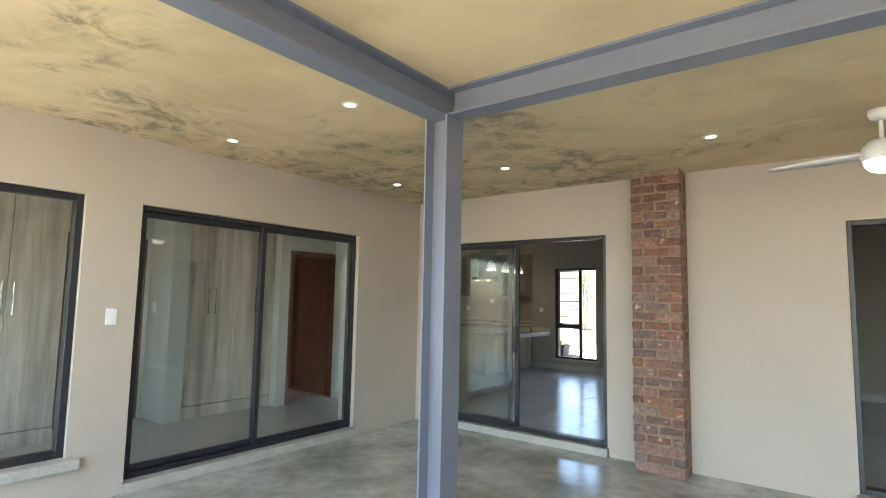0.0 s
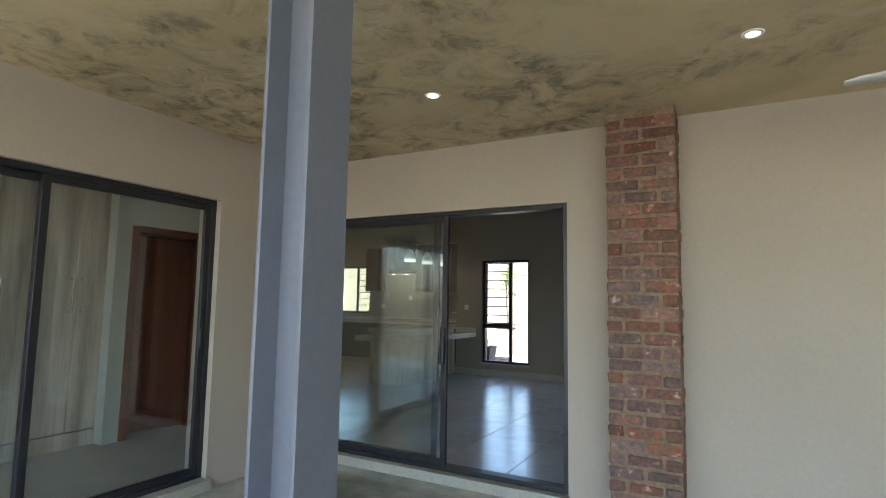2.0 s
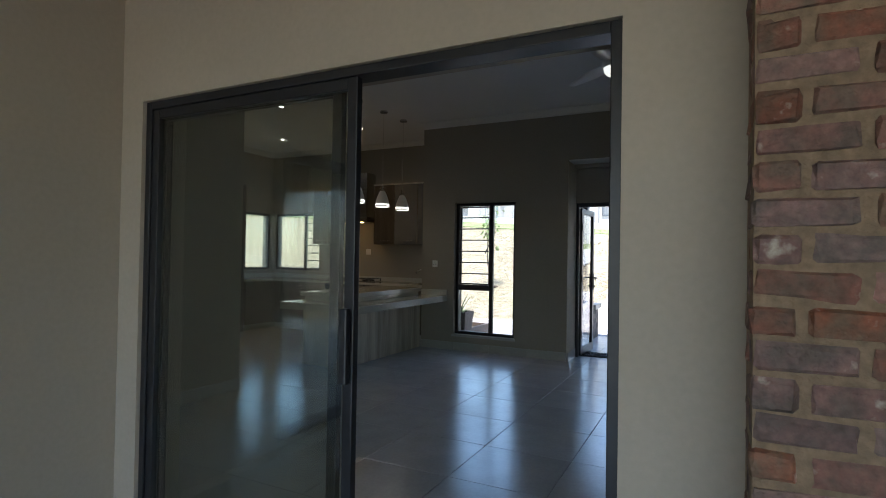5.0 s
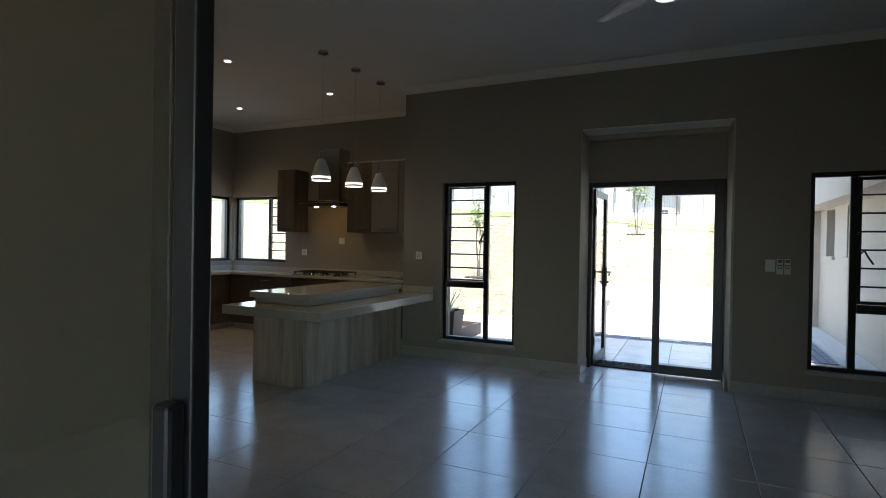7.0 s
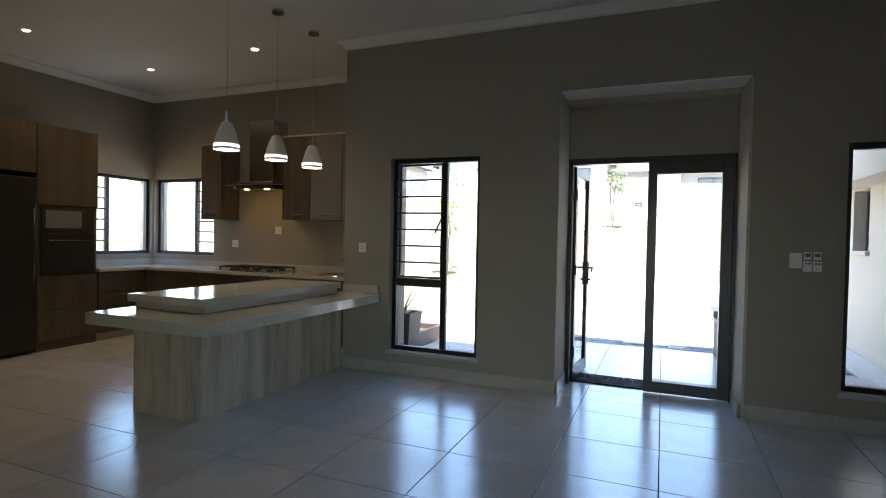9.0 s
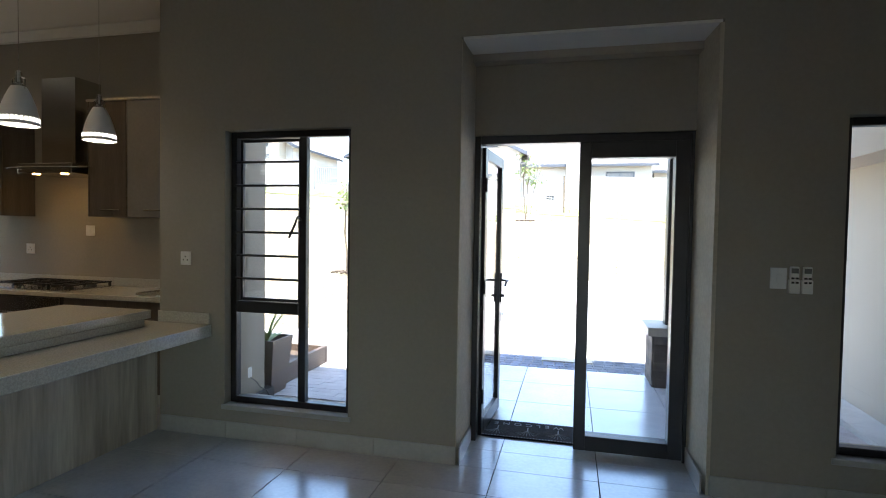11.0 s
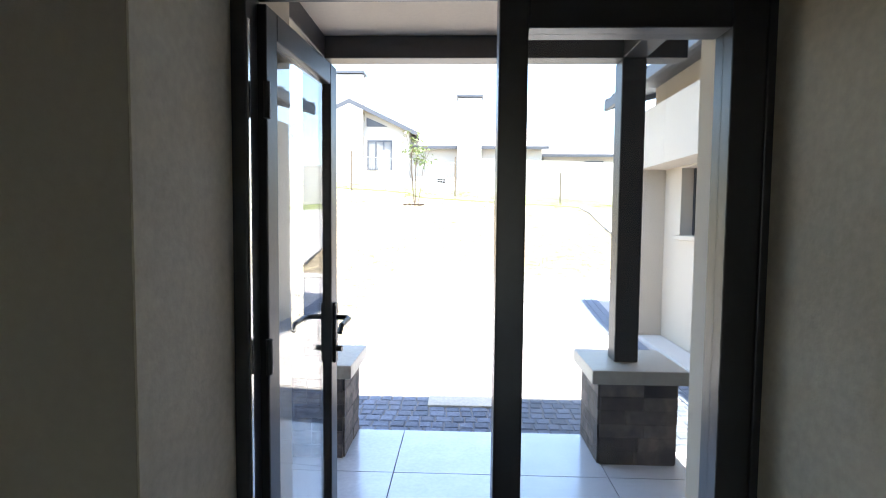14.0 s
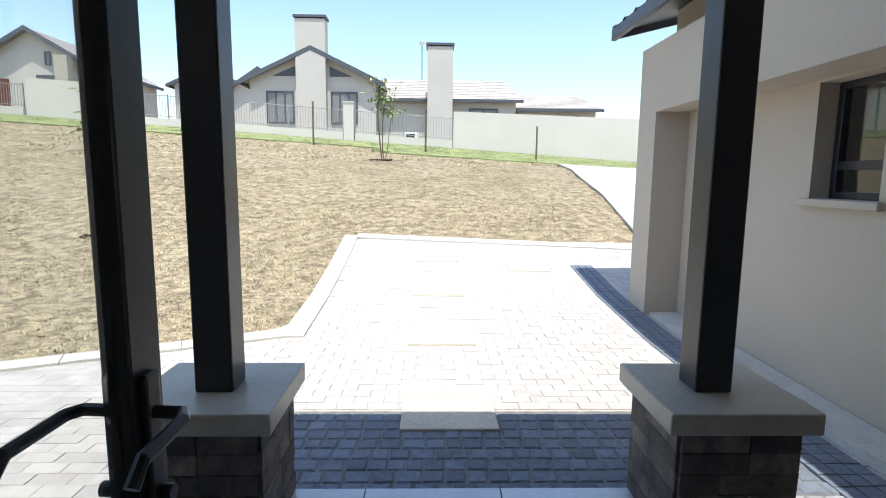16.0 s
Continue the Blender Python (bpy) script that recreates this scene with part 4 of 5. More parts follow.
part("strip", bx(-0.66, 0.66, -0.345, 0.0, 0.0, 0.02, 0.002), LAM, pel)
tall = thing("oven_tower", "tall brown laminate cabinet with built-in ovens", "cabinet", (KX + 0.004, 10.0, 0))
part("body", bx(0.0, 0.57, -0.34, 0.345, 0.0, 2.55, 0.002), LAM_DARK, tall)
part("door", bx(0.572, 0.592, -0.338, 0.343, 0.10, 0.46, 0.002), LAM_DARK, tall)
part("door", bx(0.572, 0.592, -0.338, 0.343, 0.465, 0.84, 0.002), LAM_DARK, tall)
part("door", bx(0.572, 0.592, -0.338, 0.343, 1.65, 2.545, 0.002), LAM_DARK, tall)
o2 = part("oven", bx(0.572, 0.60, -0.30, 0.30, 0.86, 1.33, 0.006), BLACK, tall)
part("oven_handle", tube([(0.60, -0.25, 1.25), (0.635, -0.25, 1.25), (0.635, 0.25, 1.25), (0.60, 0.25, 1.25)], 0.007), STAIN, o2)
o3 = part("microwave", bx(0.572, 0.60, -0.30, 0.30, 1.35, 1.63, 0.006), BLACK, tall)
part("window", bx(0.6005, 0.603, -0.26, 0.14, 1.39, 1.59), GREYGLASS, o3)
fr = thing("refrigerator_housing", "dark recess cabinet for a tall refrigerator", "cabinet", (KX + 0.004, 9.2, 0))
part("side", bx(0.0, 0.62, -0.45, -0.43, 0.0, 2.55), LAM_DARK, fr)
part("upper_cupboard", bx(0.0, 0.58, -0.43, 0.44, 1.99, 2.55, 0.002), LAM_DARK, fr)
part("upper_door", bx(0.582, 0.60, -0.43, 0.44, 1.995, 2.545, 0.002), LAM_DARK, fr)
fd = thing("refrigerator", "tall dark refrigerator in its housing", "refrigerator", (KX + 0.03, 9.2, 0))
part("body", bx(0.0, 0.58, -0.41, 0.42, 0.02, 1.93, 0.01), BLACK, fd)
part("door", bx(0.583, 0.64, -0.41, 0.42, 0.06, 1.93, 0.012), BLACK, fd)
part("handle", tube([(0.64, 0.36, 0.8), (0.68, 0.36, 0.8), (0.68, 0.36, 1.6), (0.64, 0.36, 1.6)], 0.01), STAIN, fd)
part("foot", bx(0.05, 0.5, -0.38, 0.38, 0.0, 0.02), BLACK, fd)
tap = thing("kitchen_tap", "chrome swan-neck kitchen tap", "tap", (-5.95, 11.45, 0.90))
part("spout", tube([(0, 0, 0.0), (0, 0, 0.16), (-0.02, -0.02, 0.21), (-0.07, -0.05, 0.235), (-0.13, -0.08, 0.21), (-0.15, -0.09, 0.17)], 0.011), STAIN, tap, smooth=True)
part("base", cy((0, 0, 0), (0, 0, 0.03), 0.025), STAIN, tap)
sink = thing("prep_bowl", "round stainless sink bowl rim set in the worktop", "sink", (-6.10, 11.25, 0.90))
part("rim", lathe([(0.21, 0.0), (0.21, 0.006), (0.19, 0.008), (0.185, 0.002)], (0, 0, 0)), STAIN, sink)
part("bowl", lathe([(0.187, 0.003), (0.17, 0.0015), (0.0, 0.001)], (0, 0, 0)), STAIN, sink)


def pendant(x, y):
    """White bell lamp with a pierced band, on a thin cord."""
    p = thing("pendant_lamp", "white metal bell pendant lamp with pierced rim, lit", "pendant lamp", (x, y, IC), "pendants over the breakfast bar")
    part("ceiling_rose", lathe([(0.0, 0.0), (0.05, 0.0), (0.055, -0.02), (0.05, -0.028), (0.0, -0.03)], (0, 0, 0)), STAIN, p)
    part("cord", cy((0, 0, -0.03), (0, 0, -1.03), 0.0018, seg=8), STAIN, p)
    part("socket", lathe([(0.004, -1.02), (0.016, -1.03), (0.018, -1.09), (0.03, -1.10), (0.03, -1.12)], (0, 0, 0)), STAIN, p)
    part("yoke", tube([(-0.042, 0, -1.15), (-0.046, 0, -1.07), (0, 0, -1.05), (0.046, 0, -1.07), (0.042, 0, -1.15)], 0.004), STAIN, p)
    shade = lathe([(0.018, -1.105), (0.036, -1.11), (0.044, -1.125), (0.064, -1.17), (0.081, -1.22), (0.092, -1.27), (0.094, -1.285)], (0, 0, 0), 32)
    sh = part("shade", shade, PLASTIC, p, "white enamelled bell shade", smooth=True)
    bm = bmesh.new()
    for i in range(28):
        a0, a1 = 2 * math.pi * (i + 0.22) / 28, 2 * math.pi * (i + 0.78) / 28
        mid = (a0 + a1) / 2
        q = Matrix.Translation((0.0955 * math.cos(mid), 0.0955 * math.sin(mid), -1.295)) @ Matrix.Rotation(mid, 4, "Z") @ Matrix.Diagonal((0.002, 0.0125, 0.021, 1))
        bmesh.ops.create_cube(bm, size=1, matrix=q)
    part("pierced_band", bm, LAMP_SOFT, sh)["kind"] = "stuff"
    part("rim", lathe([(0.094, -1.285), (0.0945, -1.305), (0.098, -1.308), (0.099, -1.325), (0.094, -1.325)], (0, 0, 0), 32), PLASTIC, sh)
    part("bulb", lathe([(0.0, -1.20), (0.03, -1.21), (0.038, -1.25), (0.03, -1.28), (0.0, -1.29)], (0, 0, 0)), LAMP, p)
    part("diffuser", lathe([(0.0, -1.318), (0.092, -1.318)], (0, 0, 0), 32), LAMP_SOFT, p)
    return p


LAMP_SOFT = glow("pendant_glow", (1.0, 0.93, 0.82), 0.55)
pendant_first = pendant(-5.74, 9.16)
for y in (9.745, 10.27):
    copy_thing(pendant_first, pose(-5.74, y, IC))
# ---- porch ----
WX = -0.15
slab("floor_porch", -4.0, -1.40, DY + 0.1, 13.25, -0.3, -0.012, GROUT, "dark grout bed under grey porch tiles", "floor")
slab("roof_porch", -4.2, -1.36, FY + 0.29, 13.3, 2.60, 2.97, PAINT, "plastered porch roof slab", "roof")
slab("trim_porch_downstand", -4.2, -1.36, 13.15, 13.302, 2.53, 2.599, PAINT, "plastered lip along the porch roof", "trim")
stone_mesh = []
for w, h in ((0.26, 0.081), (0.20, 0.081), (0.15, 0.081), (0.23, 0.081)):
    bm = bx(-w / 2, w / 2, -0.022, 0.022, -h / 2, h / 2, 0.003)
    for v in bm.verts:
        v.co += Vector((random.uniform(-1, 1), random.uniform(-1, 1), random.uniform(-1, 1))) * 0.0014
    stone_mesh.append((w, mesh_of("stone", bm, STONE)))


def pillar(x, y, px):
    p = thing("porch_pillar", "stone-clad porch pillar with concrete cap and dark steel post", "pillar", (x, y, 0), "porch pillars")
    part("core", bx(-0.205, 0.205, -0.205, 0.205, 0.0, 0.50), DARKJOINT, p)
    part("cap", bx(-0.285, 0.285, -0.27, 0.27, 0.50, 0.585, 0.008), CAP, p, "smooth concrete capping slab")
    part("post", bx(px - 0.074, px + 0.074, -0.074, 0.074, 0.585, 2.46, 0.008), POST, p, "dark painted square steel post")
    for c in range(6):
        z = 0.042 + c * 0.083
        for side in range(4):
            u = -0.225
            while u < 0.20:
                w, me = random.choice(stone_mesh)
                left = 0.225 - u
                s = min(1.0, left / w) if left < w + 0.06 else 1.0
                if left - w < 0.06:
                    s = left / w
                ob = new("stone", me)
                ob.parent = p
                ob.matrix_basis = pose(0, 0, 0, 0, 0, side * 90) @ Matrix.Translation((u + s * w / 2, -0.213 - random.uniform(0, 0.005), z)) @ Matrix.Diagonal((s * 0.985, 1, 1, 1))
                u += s * w
    return p


random.seed(7)
pillar(-3.70, 13.03, 0.012)
pillar(-1.69, 13.03, -0.03)
tagged(link("beam_porch", bx(-4.15, -1.40, 12.96, 13.10, 2.461, 2.599, 0.006), POST), "dark steel porch beam across two posts", "beam", kind="structure")
for i, x in enumerate((-3.688, -1.72)):
    tagged(link("beam_porch_side_%d" % (i + 1), bx(x - 0.07, x + 0.07, 11.59, 12.958, 2.461, 2.599, 0.006), POST), "dark steel porch beam running back to the house", "beam", kind="structure")

# door mat, its word faces the street side
mat_thing = thing("door_mat", "black rubber door mat with pale lettering and floral scrolls", "door mat", (-2.99, 11.31, 0.0))
part("mat", bx(-0.36, 0.36, -0.17, 0.17, 0.001, 0.012, 0.004), RUBBER, mat_thing)
bm = bmesh.new()
for i in range(34):
    a = -0.35 + 0.70 * i / 33
    for s in (-1, 1):
        box(bm, a - 0.006, a + 0.006, s * 0.158 - 0.005, s * 0.158 + 0.005, 0.012, 0.0135)
part("border", bm, MATGREY, mat_thing)["kind"] = "stuff"
txt = bpy.data.curves.new("welcome", "FONT")
txt.body, txt.size, txt.align_x, txt.align_y, txt.extrude, txt.space_character = "WELCOME", 0.075, "CENTER", "CENTER", 0.0008, 1.7
tob = new("lettering", txt)
tob.parent = mat_thing
tob.matrix_basis = pose(0, 0.095, 0.013, 0, 0, 180)
txt.materials.append(MATGREY)
for cx in (-0.22, 0.0, 0.22):
    bm = bmesh.new()
    for k in range(9):
        a = radians(-70 + 17.5 * k)
        t = tube([(cx, -0.02, 0.0125), (cx + 0.03 * math.sin(a), -0.05, 0.0125), (cx + 0.09 * math.sin(a), -0.05 - 0.075 * math.cos(a), 0.0125)], 0.0018, 4)
        me = bpy.data.meshes.new("tmp")
        t.to_mesh(me)
        bm.from_mesh(me)
        t.free()
    box(bm, cx - 0.004, cx + 0.004, -0.03, 0.045, 0.012, 0.0135)
    part("scroll", bm, MATGREY, mat_thing)


# ---- ground ----
def lerp_table(v, table):
    for (a, za), (b, zb) in zip(table, table[1:]):
        if v <= b:
            f = max(0.0, (v - a) / (b - a))
            return za + (zb - za) * f
    return table[-1][1]


RISE = [(13.2, -0.11), (15.8, -0.09), (17.3, 0.0), (18.9, 0.2), (20.2, 0.42), (24.0, 1.2), (28.0, 1.82), (33.0, 2.2), (34.8, 2.3), (38.0, 2.88), (60.0, 4.2), (3000.0, 4.2)]


def ground_z(x, y):
    t = max(0.0, min(1.0, (y - 18) / 20))
    return lerp_table(y, RISE) - t * 0.065 * (max(-60.0, min(25.0, x)) + 2)


bm = bmesh.new()
xs = [-2500, -400, -120, -60] + [-40 + 0.5 * i for i in range(121)] + [24, 30, 40, 60, 120, 400, 2500]
ys = [-2500, -400, -100, -40, -20, -10, -5, 2, 8, 12.0, 13.0, 13.5] + [14 + 0.4 * i for i in range(70)] + [44, 50, 60, 90, 200, 600, 2500]


def rough_ground(x, y):
    if y < 14.5 or y > 42 or x < -39 or x > 18:
        return 0.0
    return 0.035 * noise.noise((x * 0.9, y * 0.9, 3)) + 0.02 * noise.noise((x * 2.3, y * 2.3, 8)) - 0.02


grid = [[bm.verts.new((x, y, ground_z(x, y) - 0.035 + rough_ground(x, y))) for x in xs] for y in ys]
for r0, r1 in zip(grid, grid[1:]):
    for i in range(len(xs) - 1):
        bm.faces.new((r0[i], r0[i + 1], r1[i + 1], r1[i]))
tagged(link("ground", bm, LAWN, smooth=True), "dry sloping lawn of straw-coloured newly laid turf", "ground", kind="structure")


def sheet(name, left, right, y0, y1, lift, material, label, category, thick=0.05):
    """A strip laid on the slope, between two edges given as functions of y."""
    bm = bmesh.new()
    n = max(2, int((y1 - y0) / 0.5))
    rows = []
    for i in range(n + 1):
        y = y0 + (y1 - y0) * i / n
        m = 6
        row = [bm.verts.new((left(y) + (right(y) - left(y)) * k / m, y, ground_z(left(y) + (right(y) - left(y)) * k / m, y) + lift)) for k in range(m + 1)]
        rows.append(row)
    for a, b in zip(rows, rows[1:]):
        for k in range(len(a) - 1):
            bm.faces.new((a[k], a[k + 1], b[k + 1], b[k]))
    r = bmesh.ops.extrude_face_region(bm, geom=list(bm.faces))
    for g in r["geom"]:
        if isinstance(g, bmesh.types.BMVert):
            g.co.z -= thick
    bmesh.ops.recalc_face_normals(bm, faces=bm.faces)
    return tagged(link(name, bm, material), label, category, kind="structure")


def drive_edge(y):
    return 0.75 + 0.45 * ((y - 19.5) / 4.0) if y < 23.5 else 1.2 + 1.25 * ((y - 23.5) / 10.0) ** 1.4


sheet("road_drive", drive_edge, lambda y: 12.0, 19.3, 34.5, 0.012, ROADM, "pale concrete driveway curving up the slope", "driveway")


def pave_left(y):
    """The lawn's edge, which falls back towards the house on the far side."""
    return -4.25 if y > 15.95 else max(-12.0, -4.25 - (15.95 - y) / 0.45)


sheet("pavement_side", lambda y: max(-12.0, pave_left(y)), lambda y: -4.0, 11.9, 13.24, -0.012, SAND, "sand bed under the pavers", "pavement")
sheet("pavement_side_right", lambda y: -1.40, lambda y: WX, 10.95, 13.24, -0.012, SAND, "sand bed under the pavers", "pavement")
sheet("pavement_bed", pave_left, lambda y: WX if y < 17 else 3.0, 14.31, 19.9, -0.012, SAND, "pale sand bed under the pavers", "pavement")
# bed coloured darker as far as the porch roof's shadow reaches
sheet("pavement_bed_cobbles", pave_left, lambda y: WX, 13.25, 14.309, -0.012, SAND_SHADED, "sand bed under the cobbles, darkened for the porch roof's shade", "pavement")

# ---- right wing of the house ----
wall("wall_wing", "y", 10.9, 17.05, WX, WX + 0.28, -0.3, 3.5, [(14.12, 14.72, 1.30, 2.10), (15.5, 16.1, 1.30, 2.10)], PAINT)
slab("wall_wing_band", WX - 0.36, WX - 0.001, 10.9, 17.05, 2.12, 2.82, PAINT, "plastered band proud of the wing wall", "wall")
slab("wall_wing_pier", WX - 0.36, WX - 0.001, 16.60, 17.05, -0.3, 2.119, PAINT, "plastered pier at the end of the wing", "wall")
slab("wall_wing_end", WX + 0.281, 6.0, 16.80, 17.05, -0.3, 3.3, PAINT, "plastered end wall of the wing", "wall")
for i, y in enumerate((14.12, 15.5)):
    w = thing("window_%d" % (5 + i), "small dark aluminium window in a deep reveal", "window", kind="structure")
    outer_frame("y", WX + 0.17, 0.06, y, y + 0.60, 1.30, 2.10, 0.05, w)
    bars("y", WX + 0.17, 0.05, [(y + 0.05, y + 0.55, 1.50, 1.56)], ALU, "transom", w)
    pane("y", WX + 0.17, y + 0.05, y + 0.55, 1.35, 1.50, w)
    pane("y", WX + 0.17, y + 0.05, y + 0.55, 1.56, 2.05, w)
    part("window_sill", bx(WX - 0.05, WX + 0.13, y - 0.05, y + 0.65, 1.245, 1.299, 0.008), PAINT, w)
slab("wall_wing_inner", 3.0, 3.2, 10.9, 16.8, -0.3, 3.3, PAINT_IN, "inner wall of the wing", "wall")
# the wing's sheeted roof falls towards the court
wr = thing("roof_wing", "dark ribbed metal roof over the wing with a dark gutter", "roof", kind="structure")
bm = bmesh.new()
n = 120
rowa, rowb = [], []
for i in range(n + 1):
    y = 10.9 + 6.6 * i / n
    h = 0.03 if i % 6 == 0 else 0.0
    rowa.append(bm.verts.new((-0.70, y, 3.19 + h)))
    rowb.append(bm.verts.new((5.5, y, 4.75 + h)))
for i in range(n):
    bm.faces.new((rowa[i], rowa[i + 1], rowb[i + 1], rowb[i]))
bmesh.ops.solidify(bm, geom=list(bm.faces), thickness=0.012)
part("sheeting", bm, FASCIA, wr)
part("gutter", bx(-0.72, -0.66, 10.9, 17.52, 3.04, 3.17, 0.008), FASCIA, wr)
bm = bx(-0.72, 5.5, 17.46, 17.5, -0.16, 0.0)
for v in bm.verts:
    v.co.z += 3.20 + (v.co.x + 0.72) * 0.25
part("barge_board", bm, FASCIA, wr)
bm = bx(-0.70, WX + 0.3, 10.9, 17.45, -0.02, 0.0)
for v in bm.verts:
    v.co.z += 3.14 + (v.co.x + 0.70) * 0.25
part("soffit", bm, FASCIA, wr)


# ---- boundary, street and neighbours ----
def fence_z(x):
    return ground_z(x, 38.0)


bm = bmesh.new()
for x0, x1 in ((-1.75, 14.0),):
    box(bm, x0, x1, 37.9, 38.12, 0, 1)
for v in bm.verts:
    v.co.z = (fence_z(v.co.x) - 0.4) if v.co.z < 0.5 else 4.62 - 0.028 * (v.co.x + 1.75)
tagged(link("wall_boundary", bm, BOUND), "pale plastered boundary wall along the street", "boundary wall", kind="structure")


def fence(x0, x1, y, label):
    """Palisade fence of round bars between plastered piers."""
    f = thing("fence", label, "fence", (x0, y, fence_z(x0)), "street fences")
    L = x1 - x0

    def gz(u):
        return ground_z(x0 + u, y) - fence_z(x0)
    for u in (0.0, L / 2, L):
        part("post", bx(u - 0.03, u + 0.03, -0.03, 0.03, gz(u) - 0.1, gz(u) + 1.5, 0.004), FENCE, f)
    for h in (0.45, 1.42):
        part("rail", tube([(0, 0, gz(0) + h), (L, 0, gz(L) + h)], 0.018, 6), FENCE, f)
    bm = bmesh.new()
    k = int(L / 0.13)
    for i in range(1, k):
        u = L * i / k
        box(bm, u - 0.008, u + 0.008, -0.008, 0.008, gz(u) + 0.36, gz(u) + 1.46)
    part("palings", bm, FENCE, f)["kind"] = "stuff"
    bm = bx(0, L, -0.1, 0.1, 0, 1)
    for v in bm.verts:
        v.co.z = gz(v.co.x) + (0.34 if v.co.z > 0.5 else -0.3)
    part("plinth_wall", bm, BOUND, f, "low pale plastered plinth")
    return f


def fence_pier(x, y, h=1.75, w=0.5):
    p = thing("fence_pier", "pale plastered fence pier", "pier", (x, y, fence_z(x) - 0.2), "fence piers")
    part("shaft", bx(-w / 2, w / 2, -w / 2, w / 2, 0, h + 0.2, 0.02), BOUND, p)
    part("coping", bx(-w / 2 - 0.03, w / 2 + 0.03, -w / 2 - 0.03, w / 2 + 0.03, h + 0.2, h + 0.26, 0.01), BOUND, p)


fence(-12.55, -7.2, 38.0, "dark steel palisade fence on a low plastered wall")
fence(-6.6, -1.8, 38.0, "dark steel palisade fence on a low plastered wall")
fence(-18.2, -13.2, 38.0, "dark steel palisade fence on a low plastered wall")
fence(-32.0, -22.6, 38.0, "dark steel palisade fence on a low plastered wall")
for x in (-12.85, -6.9, -18.6):
    fence_pier(x, 38.0)
bm = bx(-22.4, -18.9, 37.9, 38.12, 0, 1)
for v in bm.verts:
    v.co.z = fence_z(v.co.x) + (1.75 if v.co.z > 0.5 else -0.4)
tagged(link("wall_boundary_left", bm, BOUND), "pale plastered boundary wall beside a street fence", "boundary wall", kind="structure")


def tiled_slope(p0, p1, p2, p3, courses, parent):
    """A roof slope: p0-p1 the eave, p3-p2 the ridge, with stepped tile courses."""
    bm = bmesh.new()
    a, b, c, d = Vector(p0), Vector(p1), Vector(p2), Vector(p3)
    up = (b - a).cross(d - a).normalized()
    if up.z < 0:
        up = -up
    rows = []
    for i in range(courses):
        t0, t1 = i / courses, (i + 1) / courses
        rows.append((t0, 0.012 if i else -0.02))
        rows.append((t0, 0.055))
    rows.append((1.0, 0.012))
    made = [(bm.verts.new(a.lerp(d, t) + up * h), bm.verts.new(b.lerp(c, t) + up * h)) for t, h in rows]
    for (p, q), (r, w) in zip(made, made[1:]):
        bm.faces.new((p, q, w, r))
    return part("roof", bm, ROOF, parent, "grey-brown concrete tile roof")


def far_window(u0, u1, z0, z1, y, parent, n=3):
    w = part("window", bx(u0, u1, y - 0.03, y + 0.02, z0, z1), GREYGLASS, parent)
    for i in range(n + 1):
        x = u0 + (u1 - u0) * i / n
        part("frame", bx(x - 0.05, x + 0.05, y - 0.07, y - 0.031, z0, z1), FASCIA, w)
    for z in (z0, z1):
        part("frame", bx(u0 - 0.05, u1 + 0.05, y - 0.075, y - 0.071 + 0.03, z - 0.05, z + 0.05), FASCIA, w)
    return w


def chimney_stack(x0, x1, y0, y1, z0, z1, parent):
    c = part("chimney", bx(x0, x1, y0, y1, z0, z1, 0.02), HOUSE, parent)
    part("chimney_cap", bx(x0 - 0.08, x1 + 0.08, y0 - 0.08, y1 + 0.08, z1 + 0.06, z1 + 0.2), FASCIA, c)
    part("cap_leg", bx(x0 + 0.1, x1 - 0.1, y0 + 0.1, y1 - 0.1, z1, z1 + 0.06), FASCIA, c)


def gable_house(x0, x1, y0, y1, zb, ze, za, parent, over=0.5):
    """A gabled block with its end towards -y."""
    xm = (x0 + x1) / 2
    bm = bmesh.new()
    vs = []
    for y in (y0, y1):
        vs.append([bm.verts.new((x, y, z)) for x, z in ((x0, zb), (x1, zb), (x1, ze), (xm, za), (x0, ze))])
    bm.faces.new(vs[0])
    bm.faces.new(vs[1][::-1])
    for i in range(5):
        bm.faces.new((vs[0][i], vs[1][i], vs[1][(i + 1) % 5], vs[0][(i + 1) % 5]))
    bmesh.ops.recalc_face_normals(bm, faces=bm.faces)
    part("wall", bm, HOUSE, parent)
    k = (za - ze) / (xm - x0)
    for s, xe in ((-1, x0), (1, x1)):
        eave = (xe + s * over, ze - over * k + 0.08)
        tiled_slope((eave[0], y0 - over, eave[1]), (eave[0], y1, eave[1]), (xm, y1, za + 0.08), (xm, y0 - over, za + 0.08), 14, parent)
        bm = bmesh.new()
        q = []
        for y in (y0 - over - 0.06, y0 - over + 0.02):
            q.append([bm.verts.new((x, y, z)) for x, z in ((eave[0], eave[1] - 0.22), (eave[0], eave[1] + 0.07), (xm, za + 0.15), (xm, za - 0.14))])
        bm.faces.new(q[0])
        bm.faces.new(q[1][::-1])
        for i in range(4):
            bm.faces.new((q[0][i], q[1][i], q[1][(i + 1) % 4], q[0][(i + 1) % 4]))
        bmesh.ops.recalc_face_normals(bm, faces=bm.faces)
        part("barge_board", bm, FASCIA, parent)
        part("gutter", bx(eave[0] - 0.06, eave[0] + 0.06, y0 - over, y1, eave[1] - 0.16, eave[1] + 0.04), FASCIA, parent)


